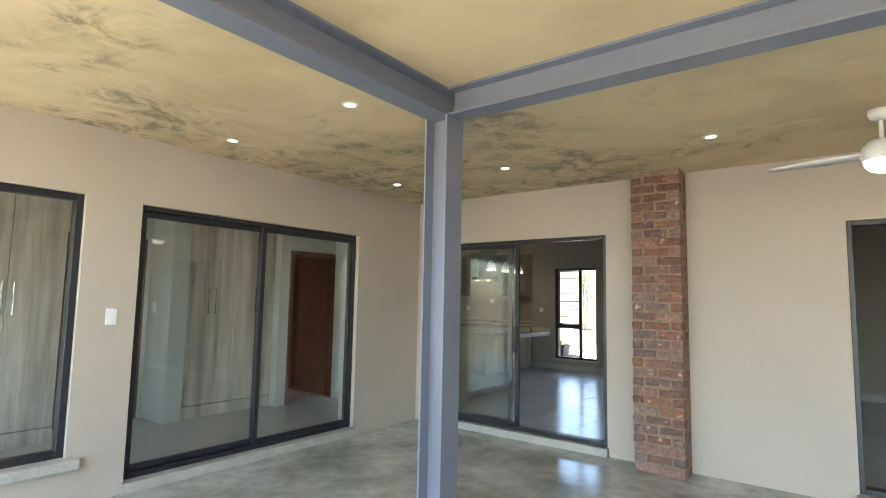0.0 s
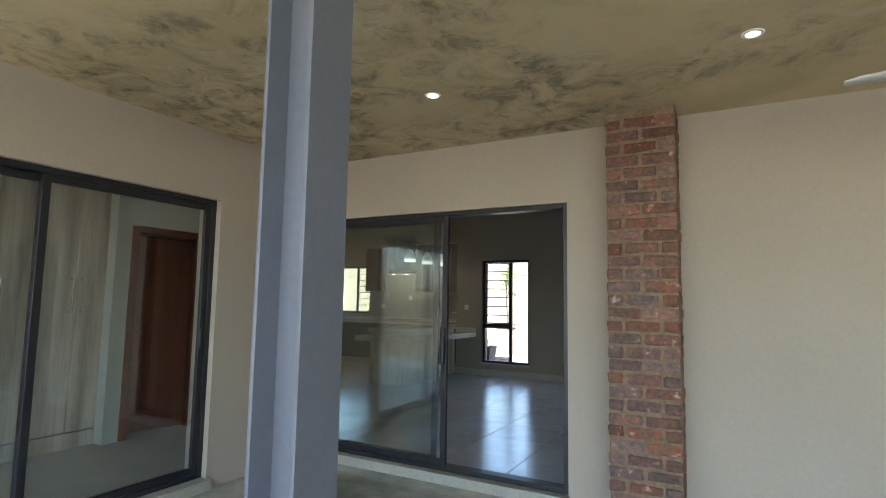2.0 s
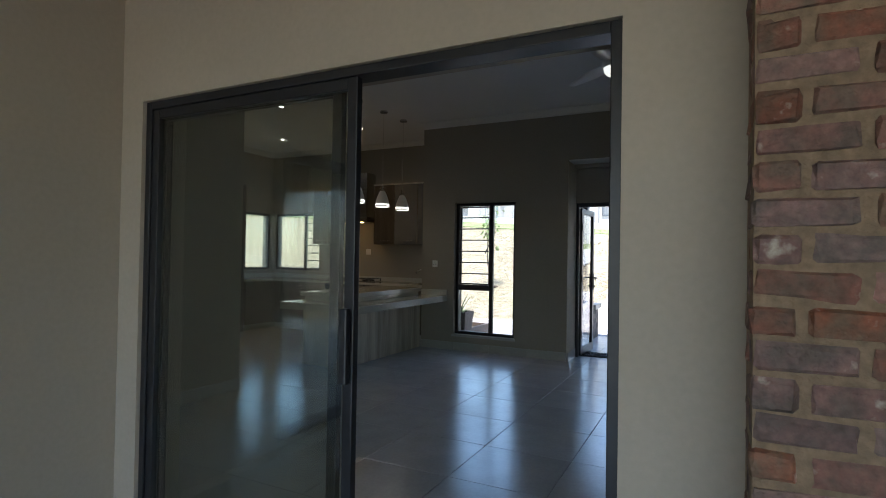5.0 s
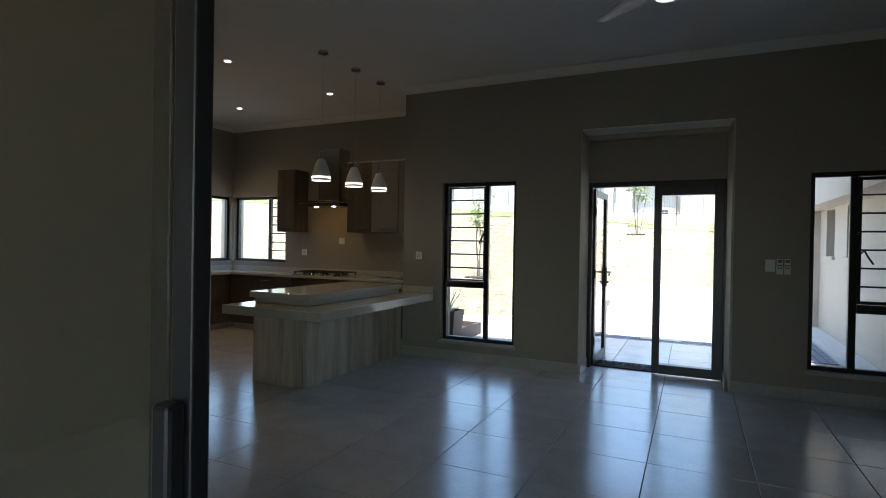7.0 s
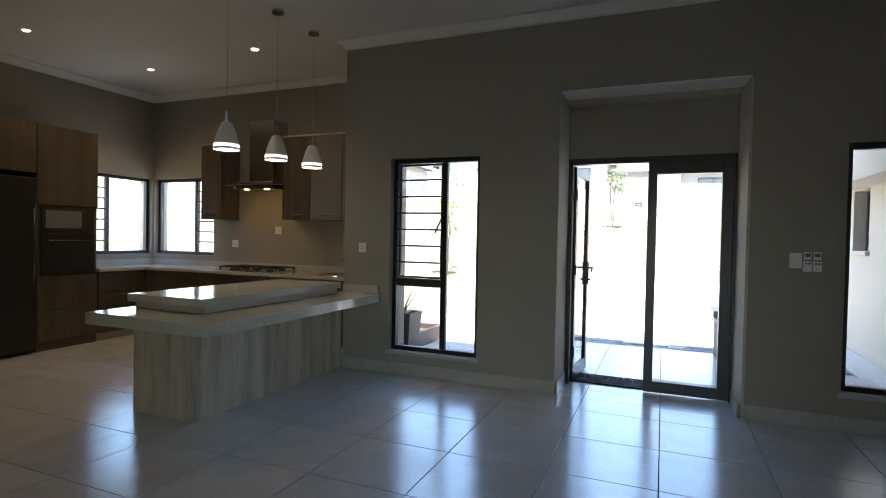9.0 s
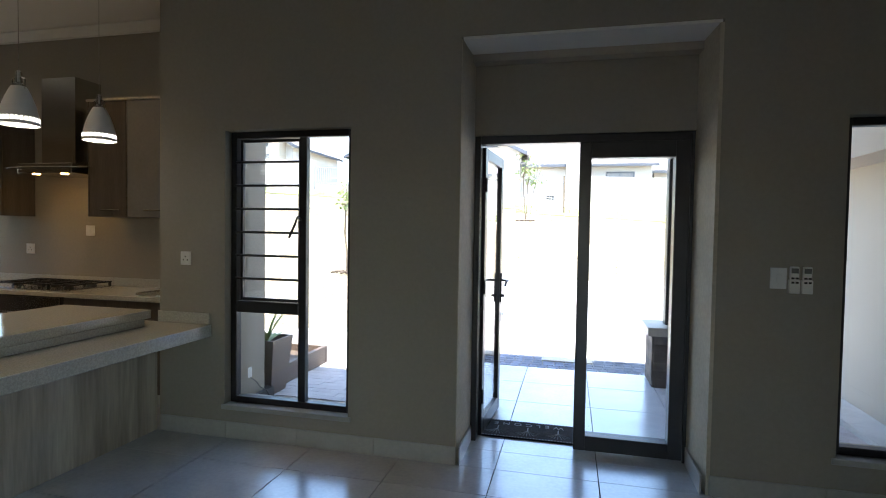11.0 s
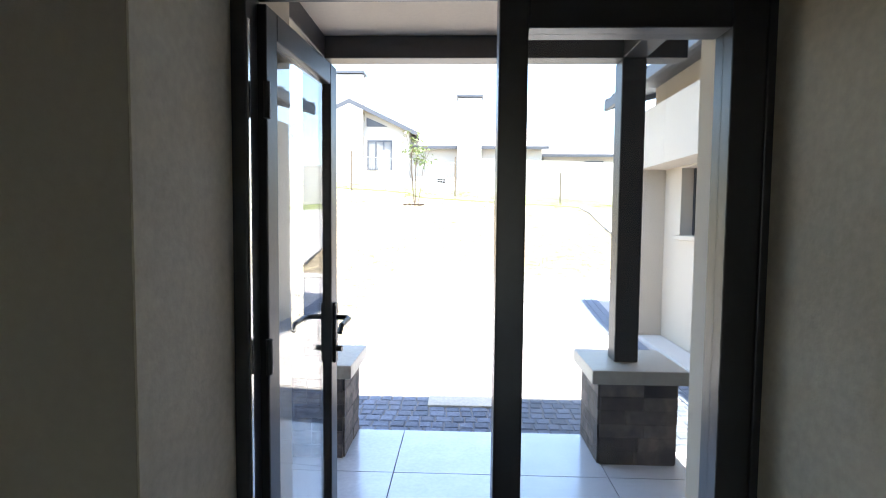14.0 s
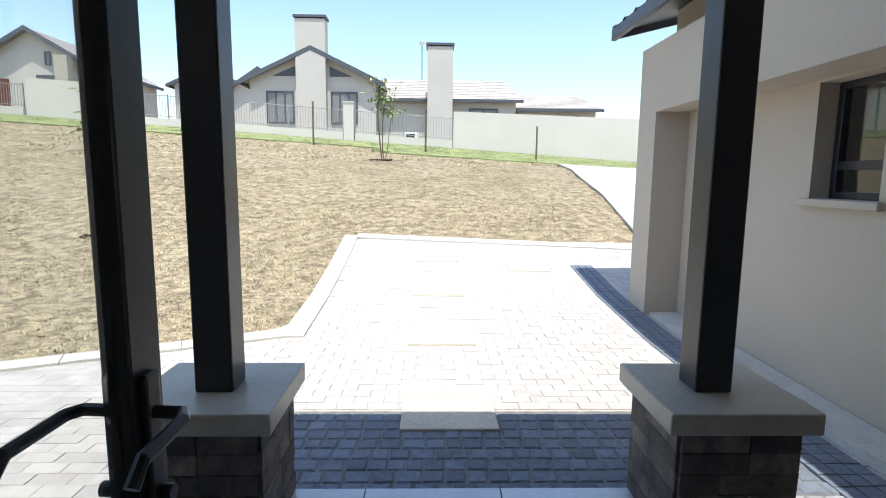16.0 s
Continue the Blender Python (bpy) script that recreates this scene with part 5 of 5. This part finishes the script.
def long_block(x0, x1, y0, y1, zb, ze, zr, parent):
    """A low block with its eave towards -y."""
    part("wall", bx(x0, x1, y0, y1, zb, ze), HOUSE, parent)
    ym = (y0 + y1) / 2
    tiled_slope((x0 - 0.3, y0 - 0.5, ze - 0.05), (x1 + 0.4, y0 - 0.5, ze - 0.05), (x1 - 0.4, ym, zr), (x0 - 0.3, ym, zr), 12, parent)
    tiled_slope((x0 - 0.3, y1 + 0.5, ze - 0.05), (x1 + 0.4, y1 + 0.5, ze - 0.05), (x1 - 0.4, ym, zr), (x0 - 0.3, ym, zr), 12, parent)
    part("gutter", bx(x0 - 0.3, x1 + 0.4, y0 - 0.58, y0 - 0.48, ze - 0.18, ze + 0.02), FASCIA, parent)


HY = 45.0
house = thing("neighbour_house", "cream plastered gabled house with two tall chimneys and tiled roof", "house", (-10.2, HY, 3.0))


def into(parent):
    """Moves a thing's parts so that they keep their place in the world."""
    for o in parent.children:
        o.location -= parent.location


gable_house(-14.0, -6.3, HY, HY + 9, 2.5, 7.2, 9.02, house)
chimney_stack(-11.05, -9.25, HY - 0.55, HY + 0.4, 2.5, 10.7, house)
far_window(-12.95, -11.35, 4.65, 6.5, HY, house)
far_window(-9.0, -7.45, 4.65, 6.5, HY, house)
for s, xa, xb in ((1, -12.6, -11.2), (-1, -7.7, -9.1)):
    bm = bmesh.new()
    tri = []
    for y in (HY - 0.05, HY + 0.02):
        tri.append([bm.verts.new((xa, y, 7.45)), bm.verts.new((xb, y, 7.45)), bm.verts.new((xb, y, 8.05))])
    bm.faces.new(tri[0])
    bm.faces.new(tri[1])
    for i in range(3):
        bm.faces.new((tri[0][i], tri[1][i], tri[1][(i + 1) % 3], tri[0][(i + 1) % 3]))
    bmesh.ops.recalc_face_normals(bm, faces=bm.faces)
    part("gable_window", bm, FASCIA, house)
long_block(-6.3, 2.6, HY + 1.2, HY + 8, 2.5, 6.3, 8.1, house)
chimney_stack(-3.1, -1.55, HY - 0.4, HY + 1.0, 2.5, 9.25, house)
far_window(-0.4, 1.4, 4.2, 5.75, HY + 1.2, house, 2)
long_block(2.9, 8.2, HY + 2.5, HY + 9, 2.2, 5.95, 7.3, house)
far_window(5.8, 7.0, 4.6, 5.5, HY + 2.5, house, 2)
into(house)
ac = thing("air_conditioner", "white outdoor air-conditioner unit with dark grille", "air conditioner", (-4.1, HY + 0.6, ground_z(-4.1, HY)))
part("case", bx(-0.45, 0.45, -0.2, 0.2, 0.0, 0.75, 0.02), PLASTIC, ac)
part("grille", bx(-0.36, 0.2, -0.215, -0.201, 0.08, 0.66, 0.01), BLACK, ac)

house_b = thing("neighbour_house", "cream plastered house with a steep tiled gable and dark barge boards", "house", (-28.0, 47.0, 4.5))
gable_house(-31.5, -24.6, 46.5, 55.0, 3.5, 8.3, 10.3, house_b)
far_window(-27.8, -26.3, 6.5, 7.5, 46.5, house_b, 1)
far_window(-27.2, -26.9, 8.2, 8.95, 46.5, house_b, 1)
part("flank_wall", bx(-26.0, -25.2, 45.4, 46.48, 3.5, 8.6), CAP, house_b)
part("garage_door", bx(-31.3, -29.6, 46.42, 46.49, 5.0, 7.3), MAHOG, house_b)
into(house_b)
gate = thing("slatted_gate", "dark horizontal-slat steel gate beside the street fence", "gate", (-24.6, 38.3, fence_z(-24.6)))
for i in range(9):
    part("slat", bx(-0.9, 0.0, -0.03, 0.03, 0.12 + i * 0.17, 0.23 + i * 0.17), FASCIA, gate)
part("post", bx(-0.98, -0.91, -0.05, 0.05, 0, 1.75), FASCIA, gate)
part("post", bx(0.01, 0.08, -0.05, 0.05, 0, 1.75), FASCIA, gate)
house_c = thing("neighbour_house", "distant cream house with a grey tiled gable roof", "house", (-20.0, 60.0, 5.0))
gable_house(-25.5, -19.6, 60.0, 70.0, 3.5, 9.3, 10.6, house_c)
gable_house(-19.0, -14.5, 56.0, 66.0, 3.5, 8.4, 9.9, house_c)
into(house_c)


def street_lamp(x, y, h):
    p = thing("street_lamp", "slim green-grey street lamp with a bowl head", "street lamp", (x, y, ground_z(x, y) - 0.1))
    part("pole", cy((0, 0, 0), (0, 0, h), 0.06, 0.045, 10), LAMPPOLE, p)
    part("head", lathe([(0.05, h - 0.02), (0.10, h + 0.02), (0.26, h + 0.18), (0.28, h + 0.22), (0.0, h + 0.26)], (0, 0, 0), 16), PLASTIC, p)


LAMPPOLE = mat("lamp_pole_paint", (0.20, 0.33, 0.33), 0.5, scale=3, vary=0.1)
street_lamp(-18.9, 37.2, 4.7)
street_lamp(-22.5, 58.0, 8.2)
street_lamp(-3.6, 54.0, 7.6)
for x, h in ((-8.2, 1.9), (2.0, 1.5), (-3.1, 1.9)):
    p = thing("marker_post", "weathered timber post on the verge", "post", (x, 35.8, ground_z(x, 35.8) - 0.1), "verge posts")
    part("stake", cy((0, 0, 0), (0, 0, h + 0.1), 0.045, 0.04, 8), BARK, p)


# ---- plants ----
def leaf_cloud(points, size, n, rng):
    """Many small pointed leaves about the given twig ends."""
    verts, faces = [], []
    for p in points:
        for _ in range(n):
            d = Vector((rng.gauss(0, 1), rng.gauss(0, 1), rng.gauss(0, 0.6))).normalized()
            c = Vector(p) + d * rng.uniform(0.02, size * 1.3)
            ax = (d + Vector((0, 0, -0.5))).normalized()
            sd = ax.cross(Vector((rng.uniform(-1, 1), rng.uniform(-1, 1), 1))).normalized()
            L, W = size * rng.uniform(0.7, 1.2), size * 0.22
            k = len(verts)
            verts += [c, c + ax * L * 0.45 + sd * W, c + ax * L, c + ax * L * 0.45 - sd * W]
            faces.append((k, k + 1, k + 2, k + 3))
    me = bpy.data.meshes.new("leaves")
    me.from_pydata([tuple(v) for v in verts], [], faces)
    return me


def sapling(x, y, h, seed, stems, label):
    """A young tree: thin leaning stems, short twigs and a loose head of leaves."""
    rng = random.Random(seed)
    t = thing("sapling", label, "tree", (x, y, ground_z(x, y) - 0.05), "young trees")
    ends = []
    for s in range(stems):
        lx, ly = rng.uniform(-0.16, 0.16) * h * 0.5, rng.uniform(-0.1, 0.1) * h
        top = h * rng.uniform(0.62, 0.8) if s == 0 else h * rng.uniform(0.45, 0.75)
        pts = [(0.05 * s, 0, 0)] + [(0.05 * s + lx * f + rng.uniform(-0.03, 0.03), ly * f, top * f) for f in (0.3, 0.6, 1.0)]
        part("trunk", tube(pts, 0.024 - 0.006 * s, 7), BARK, t)
        tip = Vector(pts[-1])
        for _ in range(7):
            a = rng.uniform(0, 2 * math.pi)
            e = tip + Vector((math.cos(a) * rng.uniform(0.1, 0.34), math.sin(a) * rng.uniform(0.1, 0.34), rng.uniform(0.02, h - top)))
            part("twig", tube([tip - Vector((0, 0, rng.uniform(0, 0.35))), tip.lerp(e, 0.5) + Vector((0, 0, -0.03)), e], 0.008, 5), BARK, t)
            ends += [e, tip.lerp(e, 0.6)]
    me = leaf_cloud(ends, 0.16, 5, rng)
    me.materials.append(LEAF)
    cr = new("crown", me)
    cr.parent = t
    bm = bmesh.new()
    for i in range(26):
        a, r = rng.uniform(0, 6.28), rng.uniform(0.05, 0.42)
        bmesh.ops.create_icosphere(bm, subdivisions=1, radius=rng.uniform(0.03, 0.07), matrix=Matrix.Translation((r * math.cos(a), r * math.sin(a), 0.05)) @ Matrix.Diagonal((1, 1, 0.6, 1)))
    part("planting_mound", bm, SOIL, t, "loose dark soil round the stem")["kind"] = "stuff"
    return t


sapling(-4.45, 28.7, 2.7, 4, 3, "young leafy sapling in bare soil on the lawn")
sapling(-8.2, 19.9, 2.65, 9, 2, "thin leaning sapling with a tuft of leaves")
sapling(-27.0, 37.0, 0.9, 12, 3, "low shrub on the green verge")
sapling(-24.0, 37.0, 0.8, 15, 3, "low shrub on the green verge")


def tufts(name, n, region, hmin, hmax, material, label, category, seed, density=None, width=0.012):
    """Short bent blades scattered over the slope."""
    rng = np.random.default_rng(seed)
    verts, faces = [], []
    x0, x1, y0, y1 = region
    k = 0
    for _ in range(n):
        x, y = rng.uniform(x0, x1), rng.uniform(y0, y1)
        if density and not density(x, y, rng):
            continue
        z = ground_z(x, y) - 0.035 + rough_ground(x, y)
        for _ in range(3):
            a, h = rng.uniform(0, 6.283), rng.uniform(hmin, hmax)
            bx_, by_ = x + rng.normal(0, 0.03), y + rng.normal(0, 0.03)
            lean = rng.uniform(0.3, 1.6) * h
            dx, dy = math.cos(a), math.sin(a)
            verts += [(bx_ - dy * width, by_ + dx * width, z), (bx_ + dy * width, by_ - dx * width, z), (bx_ + dx * lean, by_ + dy * lean, z + h)]
            faces.append((k, k + 1, k + 2))
            k += 3
    me = bpy.data.meshes.new(name)
    me.from_pydata(verts, [], faces)
    me.materials.append(material)
    return tagged(new(name, me), label, category, kind="stuff")


def on_lawn(x, y, rng):
    if (y < 15.95 and x > pave_left(y) - 0.1) or (y < 20.2 and x > -4.35) or (y < 35 and x > drive_edge(y) - 0.05):
        return False
    return noise.noise((x * 0.5, y * 0.5, 5)) + rng.uniform(-0.35, 0.5) > 0


STRAW = mat("straw", (0.60, 0.53, 0.36), 0.9, scale=1.2, vary=0.25, colour2=(0.30, 0.25, 0.155), bump=0.0)
tufts("dry_grass", 95000, (-16, 3.0, 13.2, 28), 0.010, 0.036, STRAW, "straw-coloured dry grass tufts on the lawn", "grass", 3, on_lawn, 0.007)
tufts("dry_grass_far", 11000, (-26, 6, 28, 36), 0.02, 0.06, STRAW, "straw-coloured dry grass tufts on the lawn", "grass", 5, on_lawn, 0.018)
tufts("green_grass_sparse", 1500, (-16, 2.0, 15.4, 22), 0.012, 0.03, GREEN, "sparse green shoots in the dry lawn", "grass", 8, on_lawn)
tufts("verge_grass", 15000, (-34, 9, 34.5, 37.8), 0.03, 0.10, GREEN, "green grass along the boundary", "grass", 6, lambda x, y, rng: y + rng.uniform(-0.3, 0.3) > (36.2 if x < -5.5 else 34.9), 0.025)
sheet("ground_verge", lambda y: -60.0, lambda y: 14.0, 36.2, 37.85, 0.0, GREEN, "green grass verge along the boundary wall", "verge")
sheet("ground_verge_wide", lambda y: -5.5 + 0.6 * (36.2 - y), lambda y: 14.0, 34.9, 36.19, 0.0, GREEN, "green grass verge widening towards the drive", "verge")

# ---- planters beside the kitchen wall ----
def planter(x, y, w, h, label, plant, base):
    p = thing("planter", label, "planter", (x, y, base), "brown planters")
    bm = bmesh.new()
    lo, hi, inn = w * 0.36, w * 0.5, w * 0.44
    ring = [[bm.verts.new((sx * r, sy * r, z)) for sx, sy in ((-1, -1), (1, -1), (1, 1), (-1, 1))] for r, z in ((lo, 0), (hi, h), (inn, h), (inn * 0.95, h - 0.07))]
    bm.faces.new(ring[0][::-1])
    for a, b in zip(ring, ring[1:]):
        for i in range(4):
            bm.faces.new((a[i], a[(i + 1) % 4], b[(i + 1) % 4], b[i]))
    part("pot", bm, POT, p)
    part("soil", bx(-inn * 0.94, inn * 0.94, -inn * 0.94, inn * 0.94, h - 0.10, h - 0.06), SOIL, p)
    if plant:
        rng = random.Random(21)
        for i in range(16):
            a, el = rng.uniform(0, 6.28), rng.uniform(0.5, 1.4)
            L = rng.uniform(0.3, 0.48)
            bm = bmesh.new()
            row = []
            for k in range(6):
                f = k / 5
                r = L * f * math.cos(el) + 0.05 * f * f
                z = h - 0.06 + L * f * math.sin(el) - 0.16 * f * f * math.cos(el)
                wd = 0.02 * (1 - f) ** 0.7 + 0.001
                row.append([bm.verts.new((r * math.cos(a) - s * wd * math.sin(a), r * math.sin(a) + s * wd * math.cos(a), z + 0.004 * abs(s))) for s in (-1, 0, 1)])
            for q, s in zip(row, row[1:]):
                for k in range(2):
                    bm.faces.new((q[k], q[k + 1], s[k + 1], s[k]))
            part("leaf", bm, LEAF, p)
    return p


planter(-5.57, 11.99, 0.37, 0.53, "tall square brown planter with a spiky plant", True, -0.113)
planter(-5.98, 12.02, 0.30, 0.44, "tapered brown planter beside the taller one", False, -0.113)
tr = thing("planter_trough", "long low brown trough planter on the cobbles", "planter", (-5.80, 12.72, -0.113))
bm = bx(-0.29, 0.29, -0.5, -0.45, 0.0, 0.2, 0.008)
box(bm, -0.29, 0.29, 0.45, 0.5, 0.0, 0.2, 0.008)
box(bm, -0.29, -0.24, -0.449, 0.449, 0.0, 0.2, 0.008)
box(bm, 0.24, 0.29, -0.449, 0.449, 0.0, 0.2, 0.008)
part("trough", bm, POT, tr)
part("soil", bx(-0.239, 0.239, -0.449, 0.449, 0.01, 0.12), SOIL, tr)
plate("outdoor_socket", "white weatherproof socket box low on the kitchen wall", "socket", -5.433, 11.469, 0.203, 0.12, 0.09, 90, "")
cb = thing("cable", "thin grey cable hanging from the outdoor socket", "cable", (-5.433, 11.469, 0.16))
part("wire", tube([(0.02, 0.02, 0.0), (0.03, 0.08, -0.04), (0.03, 0.16, -0.12), (0.04, 0.24, -0.17), (0.05, 0.30, -0.255)], 0.005, 6), BLACK, cb)
# ---- tiles, pavers and other counted pieces ----
TW = 0.6195
tile_me = mesh_of("floor_tile", bx(-TW / 2 + 0.0028, TW / 2 - 0.0028, -TW / 2 + 0.0028, TW / 2 - 0.0028, -0.01, 0.0, 0.0012), TILE)
floor_ob, bay_ob, ent_ob, porch_ob = (bpy.data.objects[n] for n in ("floor", "floor_kitchen_bay", "floor_entrance", "floor_porch"))


def lay(me, parent, cx, cy_, sx=1.0, sy=1.0, name="tile", z=0.0):
    ob = new(name, me)
    ob.parent = parent
    ob.matrix_basis = Matrix.Translation((cx, cy_, z)) @ Matrix.Diagonal((sx, sy, 1, 1))
    return ob


def tile_field(parent, x0, x1, y0, y1, jx, jy):
    """Whole and cut tiles over a rectangle; jx and jy are places of joints."""
    i0, i1 = math.floor((x0 - jx) / TW), math.ceil((x1 - jx) / TW)
    k0, k1 = math.floor((y0 - jy) / TW), math.ceil((y1 - jy) / TW)
    for i in range(i0, i1):
        for k in range(k0, k1):
            a, b = max(x0, jx + i * TW), min(x1, jx + (i + 1) * TW)
            c, d = max(y0, jy + k * TW), min(y1, jy + (k + 1) * TW)
            if b - a > 0.02 and d - c > 0.02:
                lay(tile_me, parent, (a + b) / 2, (c + d) / 2, (b - a) / TW, (d - c) / TW)


JX, JY = -3.14, 10.90
tile_field(floor_ob, -5.90, -0.17, BY + 0.25, 10.62, JX, JY)
tile_field(floor_ob, -0.03, 5.0, BY + 0.25, 10.62, JX, JY)
tile_field(floor_ob, -9.54, -5.90, 7.45, 10.62, JX, JY)
tile_field(bay_ob, -9.54, -5.58, 10.62, 11.60, JX, JY)
tile_field(ent_ob, -3.385, -1.925, 10.62, DY + 0.10, JX, JY)
tile_field(porch_ob, -4.0, -1.40, DY + 0.10, 13.25, JX, 13.25 - 3 * TW)

# pavement
pave = thing("pavement_court", "grey concrete block paving with stepping slabs, partly in sun", "paving", kind="structure")
cob, cob_pale = [], []
for _ in range(4):
    bm = bx(-0.052, 0.052, -0.052, 0.052, -0.05, 0.0)
    bmesh.ops.bevel(bm, geom=[e for e in bm.edges if all(v.co.z > -0.01 for v in e.verts)], offset=0.009, segments=1, affect="EDGES")
    for v in bm.verts:
        v.co.x += random.uniform(-0.003, 0.003)
        v.co.y += random.uniform(-0.003, 0.003)
    cob_pale.append(mesh_of("pale_cobble", bm.copy(), COBBLE_PALE))
    cob.append(mesh_of("cobble", bm, COBBLE_SHADED))
SLABS = [(-3.03, -2.42, 14.02, 14.68), (-3.05, -2.43, 15.64, 16.30), (-3.06, -2.44, 17.26, 17.90), (-3.07, -2.44, 18.75, 19.35), (-1.75, -1.15, 18.3, 18.9)]


def free(x, y, m=-0.06):
    return not any(a - m < x < b + m and c - m < y < d + m for a, b, c, d in SLABS)


count = 0
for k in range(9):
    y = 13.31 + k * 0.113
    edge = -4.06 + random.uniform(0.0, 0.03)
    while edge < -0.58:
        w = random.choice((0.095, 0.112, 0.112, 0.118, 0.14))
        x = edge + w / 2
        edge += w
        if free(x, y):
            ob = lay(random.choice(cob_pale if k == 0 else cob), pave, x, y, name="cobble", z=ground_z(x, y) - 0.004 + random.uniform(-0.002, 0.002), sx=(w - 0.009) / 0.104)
            ob.rotation_euler = (0, 0, random.uniform(-0.03, 0.03))
            count += 1

# the rest of the pavers, too many to count
verts, faces = [], []
rngp = random.Random(31)


def paver(x, y, lx, ly):
    k = len(verts)
    dz = rngp.uniform(-0.006, -0.002)
    b = 0.0025
    for s, h in ((1.0, -0.03), (1.0, -b), (0.0, 0.0)):
        for sx, sy in ((-1, -1), (1, -1), (1, 1), (-1, 1)):
            ex, ey = (lx / 2, ly / 2) if s else (lx / 2 - b, ly / 2 - b)
            px, py = x + sx * ex, y + sy * ey
            verts.append((px, py, ground_z(px, py) + h + dz))
    for r in (0, 4):
        for i in range(4):
            faces.append((k + r + i, k + r + (i + 1) % 4, k + r + 4 + (i + 1) % 4, k + r + 4 + i))
    faces.append((k + 8, k + 9, k + 10, k + 11))


k = 0
y = 14.38
while y < 19.75:
    x = -3.98 + (0.102 if k % 2 else 0.0)
    xmax = -0.2 if y < 17.05 else 1.4
    while x < xmax:
        if free(x, y, -0.08):
            paver(x, y, 0.2005, 0.1005)
        x += 0.204
    y += 0.104
    k += 1
for k in range(39):
    for i in range(38):
        x, y = -11.8 + (0.102 if k % 2 else 0.0) + i * 0.204, 11.96 + k * 0.104
        if pave_left(y) + 0.1 < x < -4.06:
            paver(x, y, 0.2005, 0.1005)
for k in range(22):
    for i in range(6):
        paver(-1.29 + (0.102 if k % 2 else 0.0) + i * 0.204, 11.02 + k * 0.104, 0.2005, 0.1005)
for k in range(10):
    for i in range(4 if k % 2 else 3):
        paver(-0.46 + (0.0 if k % 2 else 0.102) + (i - 1) * 0.204, 13.36 + k * 0.104, 0.2005, 0.1005)
me = bpy.data.meshes.new("pavers")
me.from_pydata(verts, [], faces)
me.materials.append(PAVER)
pv = new("pavers", me)
pv.parent = pave
pv["kind"] = "stuff"
for a, b, c, d in SLABS:
    bm = bx(a, b, c, d, -0.04, 0.012, 0.006)
    for v in bm.verts:
        v.co.z += ground_z(v.co.x, v.co.y)
    part("stepping_slab", bm, SLAB, pave, "smooth cream stepping slab")
# raised concrete apron along the wing, and a band of cobbles that deepens its shadow
bm = bmesh.new()
q = [(-0.45, 10.96, -0.085), (WX - 0.001, 10.96, -0.085), (WX - 0.001, 16.59, -0.015), (-0.45, 16.59, -0.015)]
hi = [bm.verts.new(p) for p in q]
lo = [bm.verts.new((x, y, -0.25)) for x, y, z in q]
bm.faces.new(hi)
bm.faces.new(lo[::-1])
for i in range(4):
    bm.faces.new((lo[i], lo[(i + 1) % 4], hi[(i + 1) % 4], hi[i]))
bmesh.ops.recalc_face_normals(bm, faces=bm.faces)
bmesh.ops.bevel(bm, geom=[e for e in bm.edges if all(v.co.z > -0.2 for v in e.verts)], offset=0.008, segments=2, affect="EDGES")
tagged(link("pavement_apron", bm, KERB), "pale concrete apron along the foot of the wing", "apron", kind="structure")
# dark stones over the pavers: the wing's cast shadow deepened by colour
verts, faces = [], []
y = 13.36
while y < 18.6:
    for i in range(3):
        paver(-0.76 + i * 0.106, y, 0.098, 0.098)
    y += 0.106
me = bpy.data.meshes.new("cobble_band")
me.from_pydata([(vx, vy, vz + 0.012) for vx, vy, vz in verts], [], faces)
me.materials.append(COBBLE_SHADED)
band = new("cobble_band", me)
band.parent = pave
band["kind"] = "stuff"
# kerbs
kerb = thing("kerb_lawn", "pale concrete kerb between paving and lawn", "kerb", kind="structure")


def kerb_run(p0, p1, n):
    for i in range(n):
        a, b = Vector(p0).lerp(Vector(p1), i / n), Vector(p0).lerp(Vector(p1), (i + 1) / n)
        d = (b - a).normalized()
        s = Vector((-d.y, d.x)) * 0.11
        bm = bmesh.new()
        q = [a + d * 0.004 + s, b - d * 0.004 + s, b - d * 0.004 - s, a + d * 0.004 - s]
        lo = [bm.verts.new((p.x, p.y, ground_z(p.x, p.y) - 0.06)) for p in q]
        hi = [bm.verts.new((p.x, p.y, ground_z(p.x, p.y) + 0.018)) for p in q]
        bm.faces.new(hi)
        bm.faces.new(lo[::-1])
        for j in range(4):
            bm.faces.new((lo[j], lo[(j + 1) % 4], hi[(j + 1) % 4], hi[j]))
        bmesh.ops.recalc_face_normals(bm, faces=bm.faces)
        part("kerb_stone", bm, KERB, kerb)


kerb_run((-4.15, 15.85), (-4.2, 20.05), 6)
kerb_run((-4.1, 20.05), (0.9, 19.5), 6)
kerb_run((-11.5, 12.70), (-4.25, 15.95), 9)
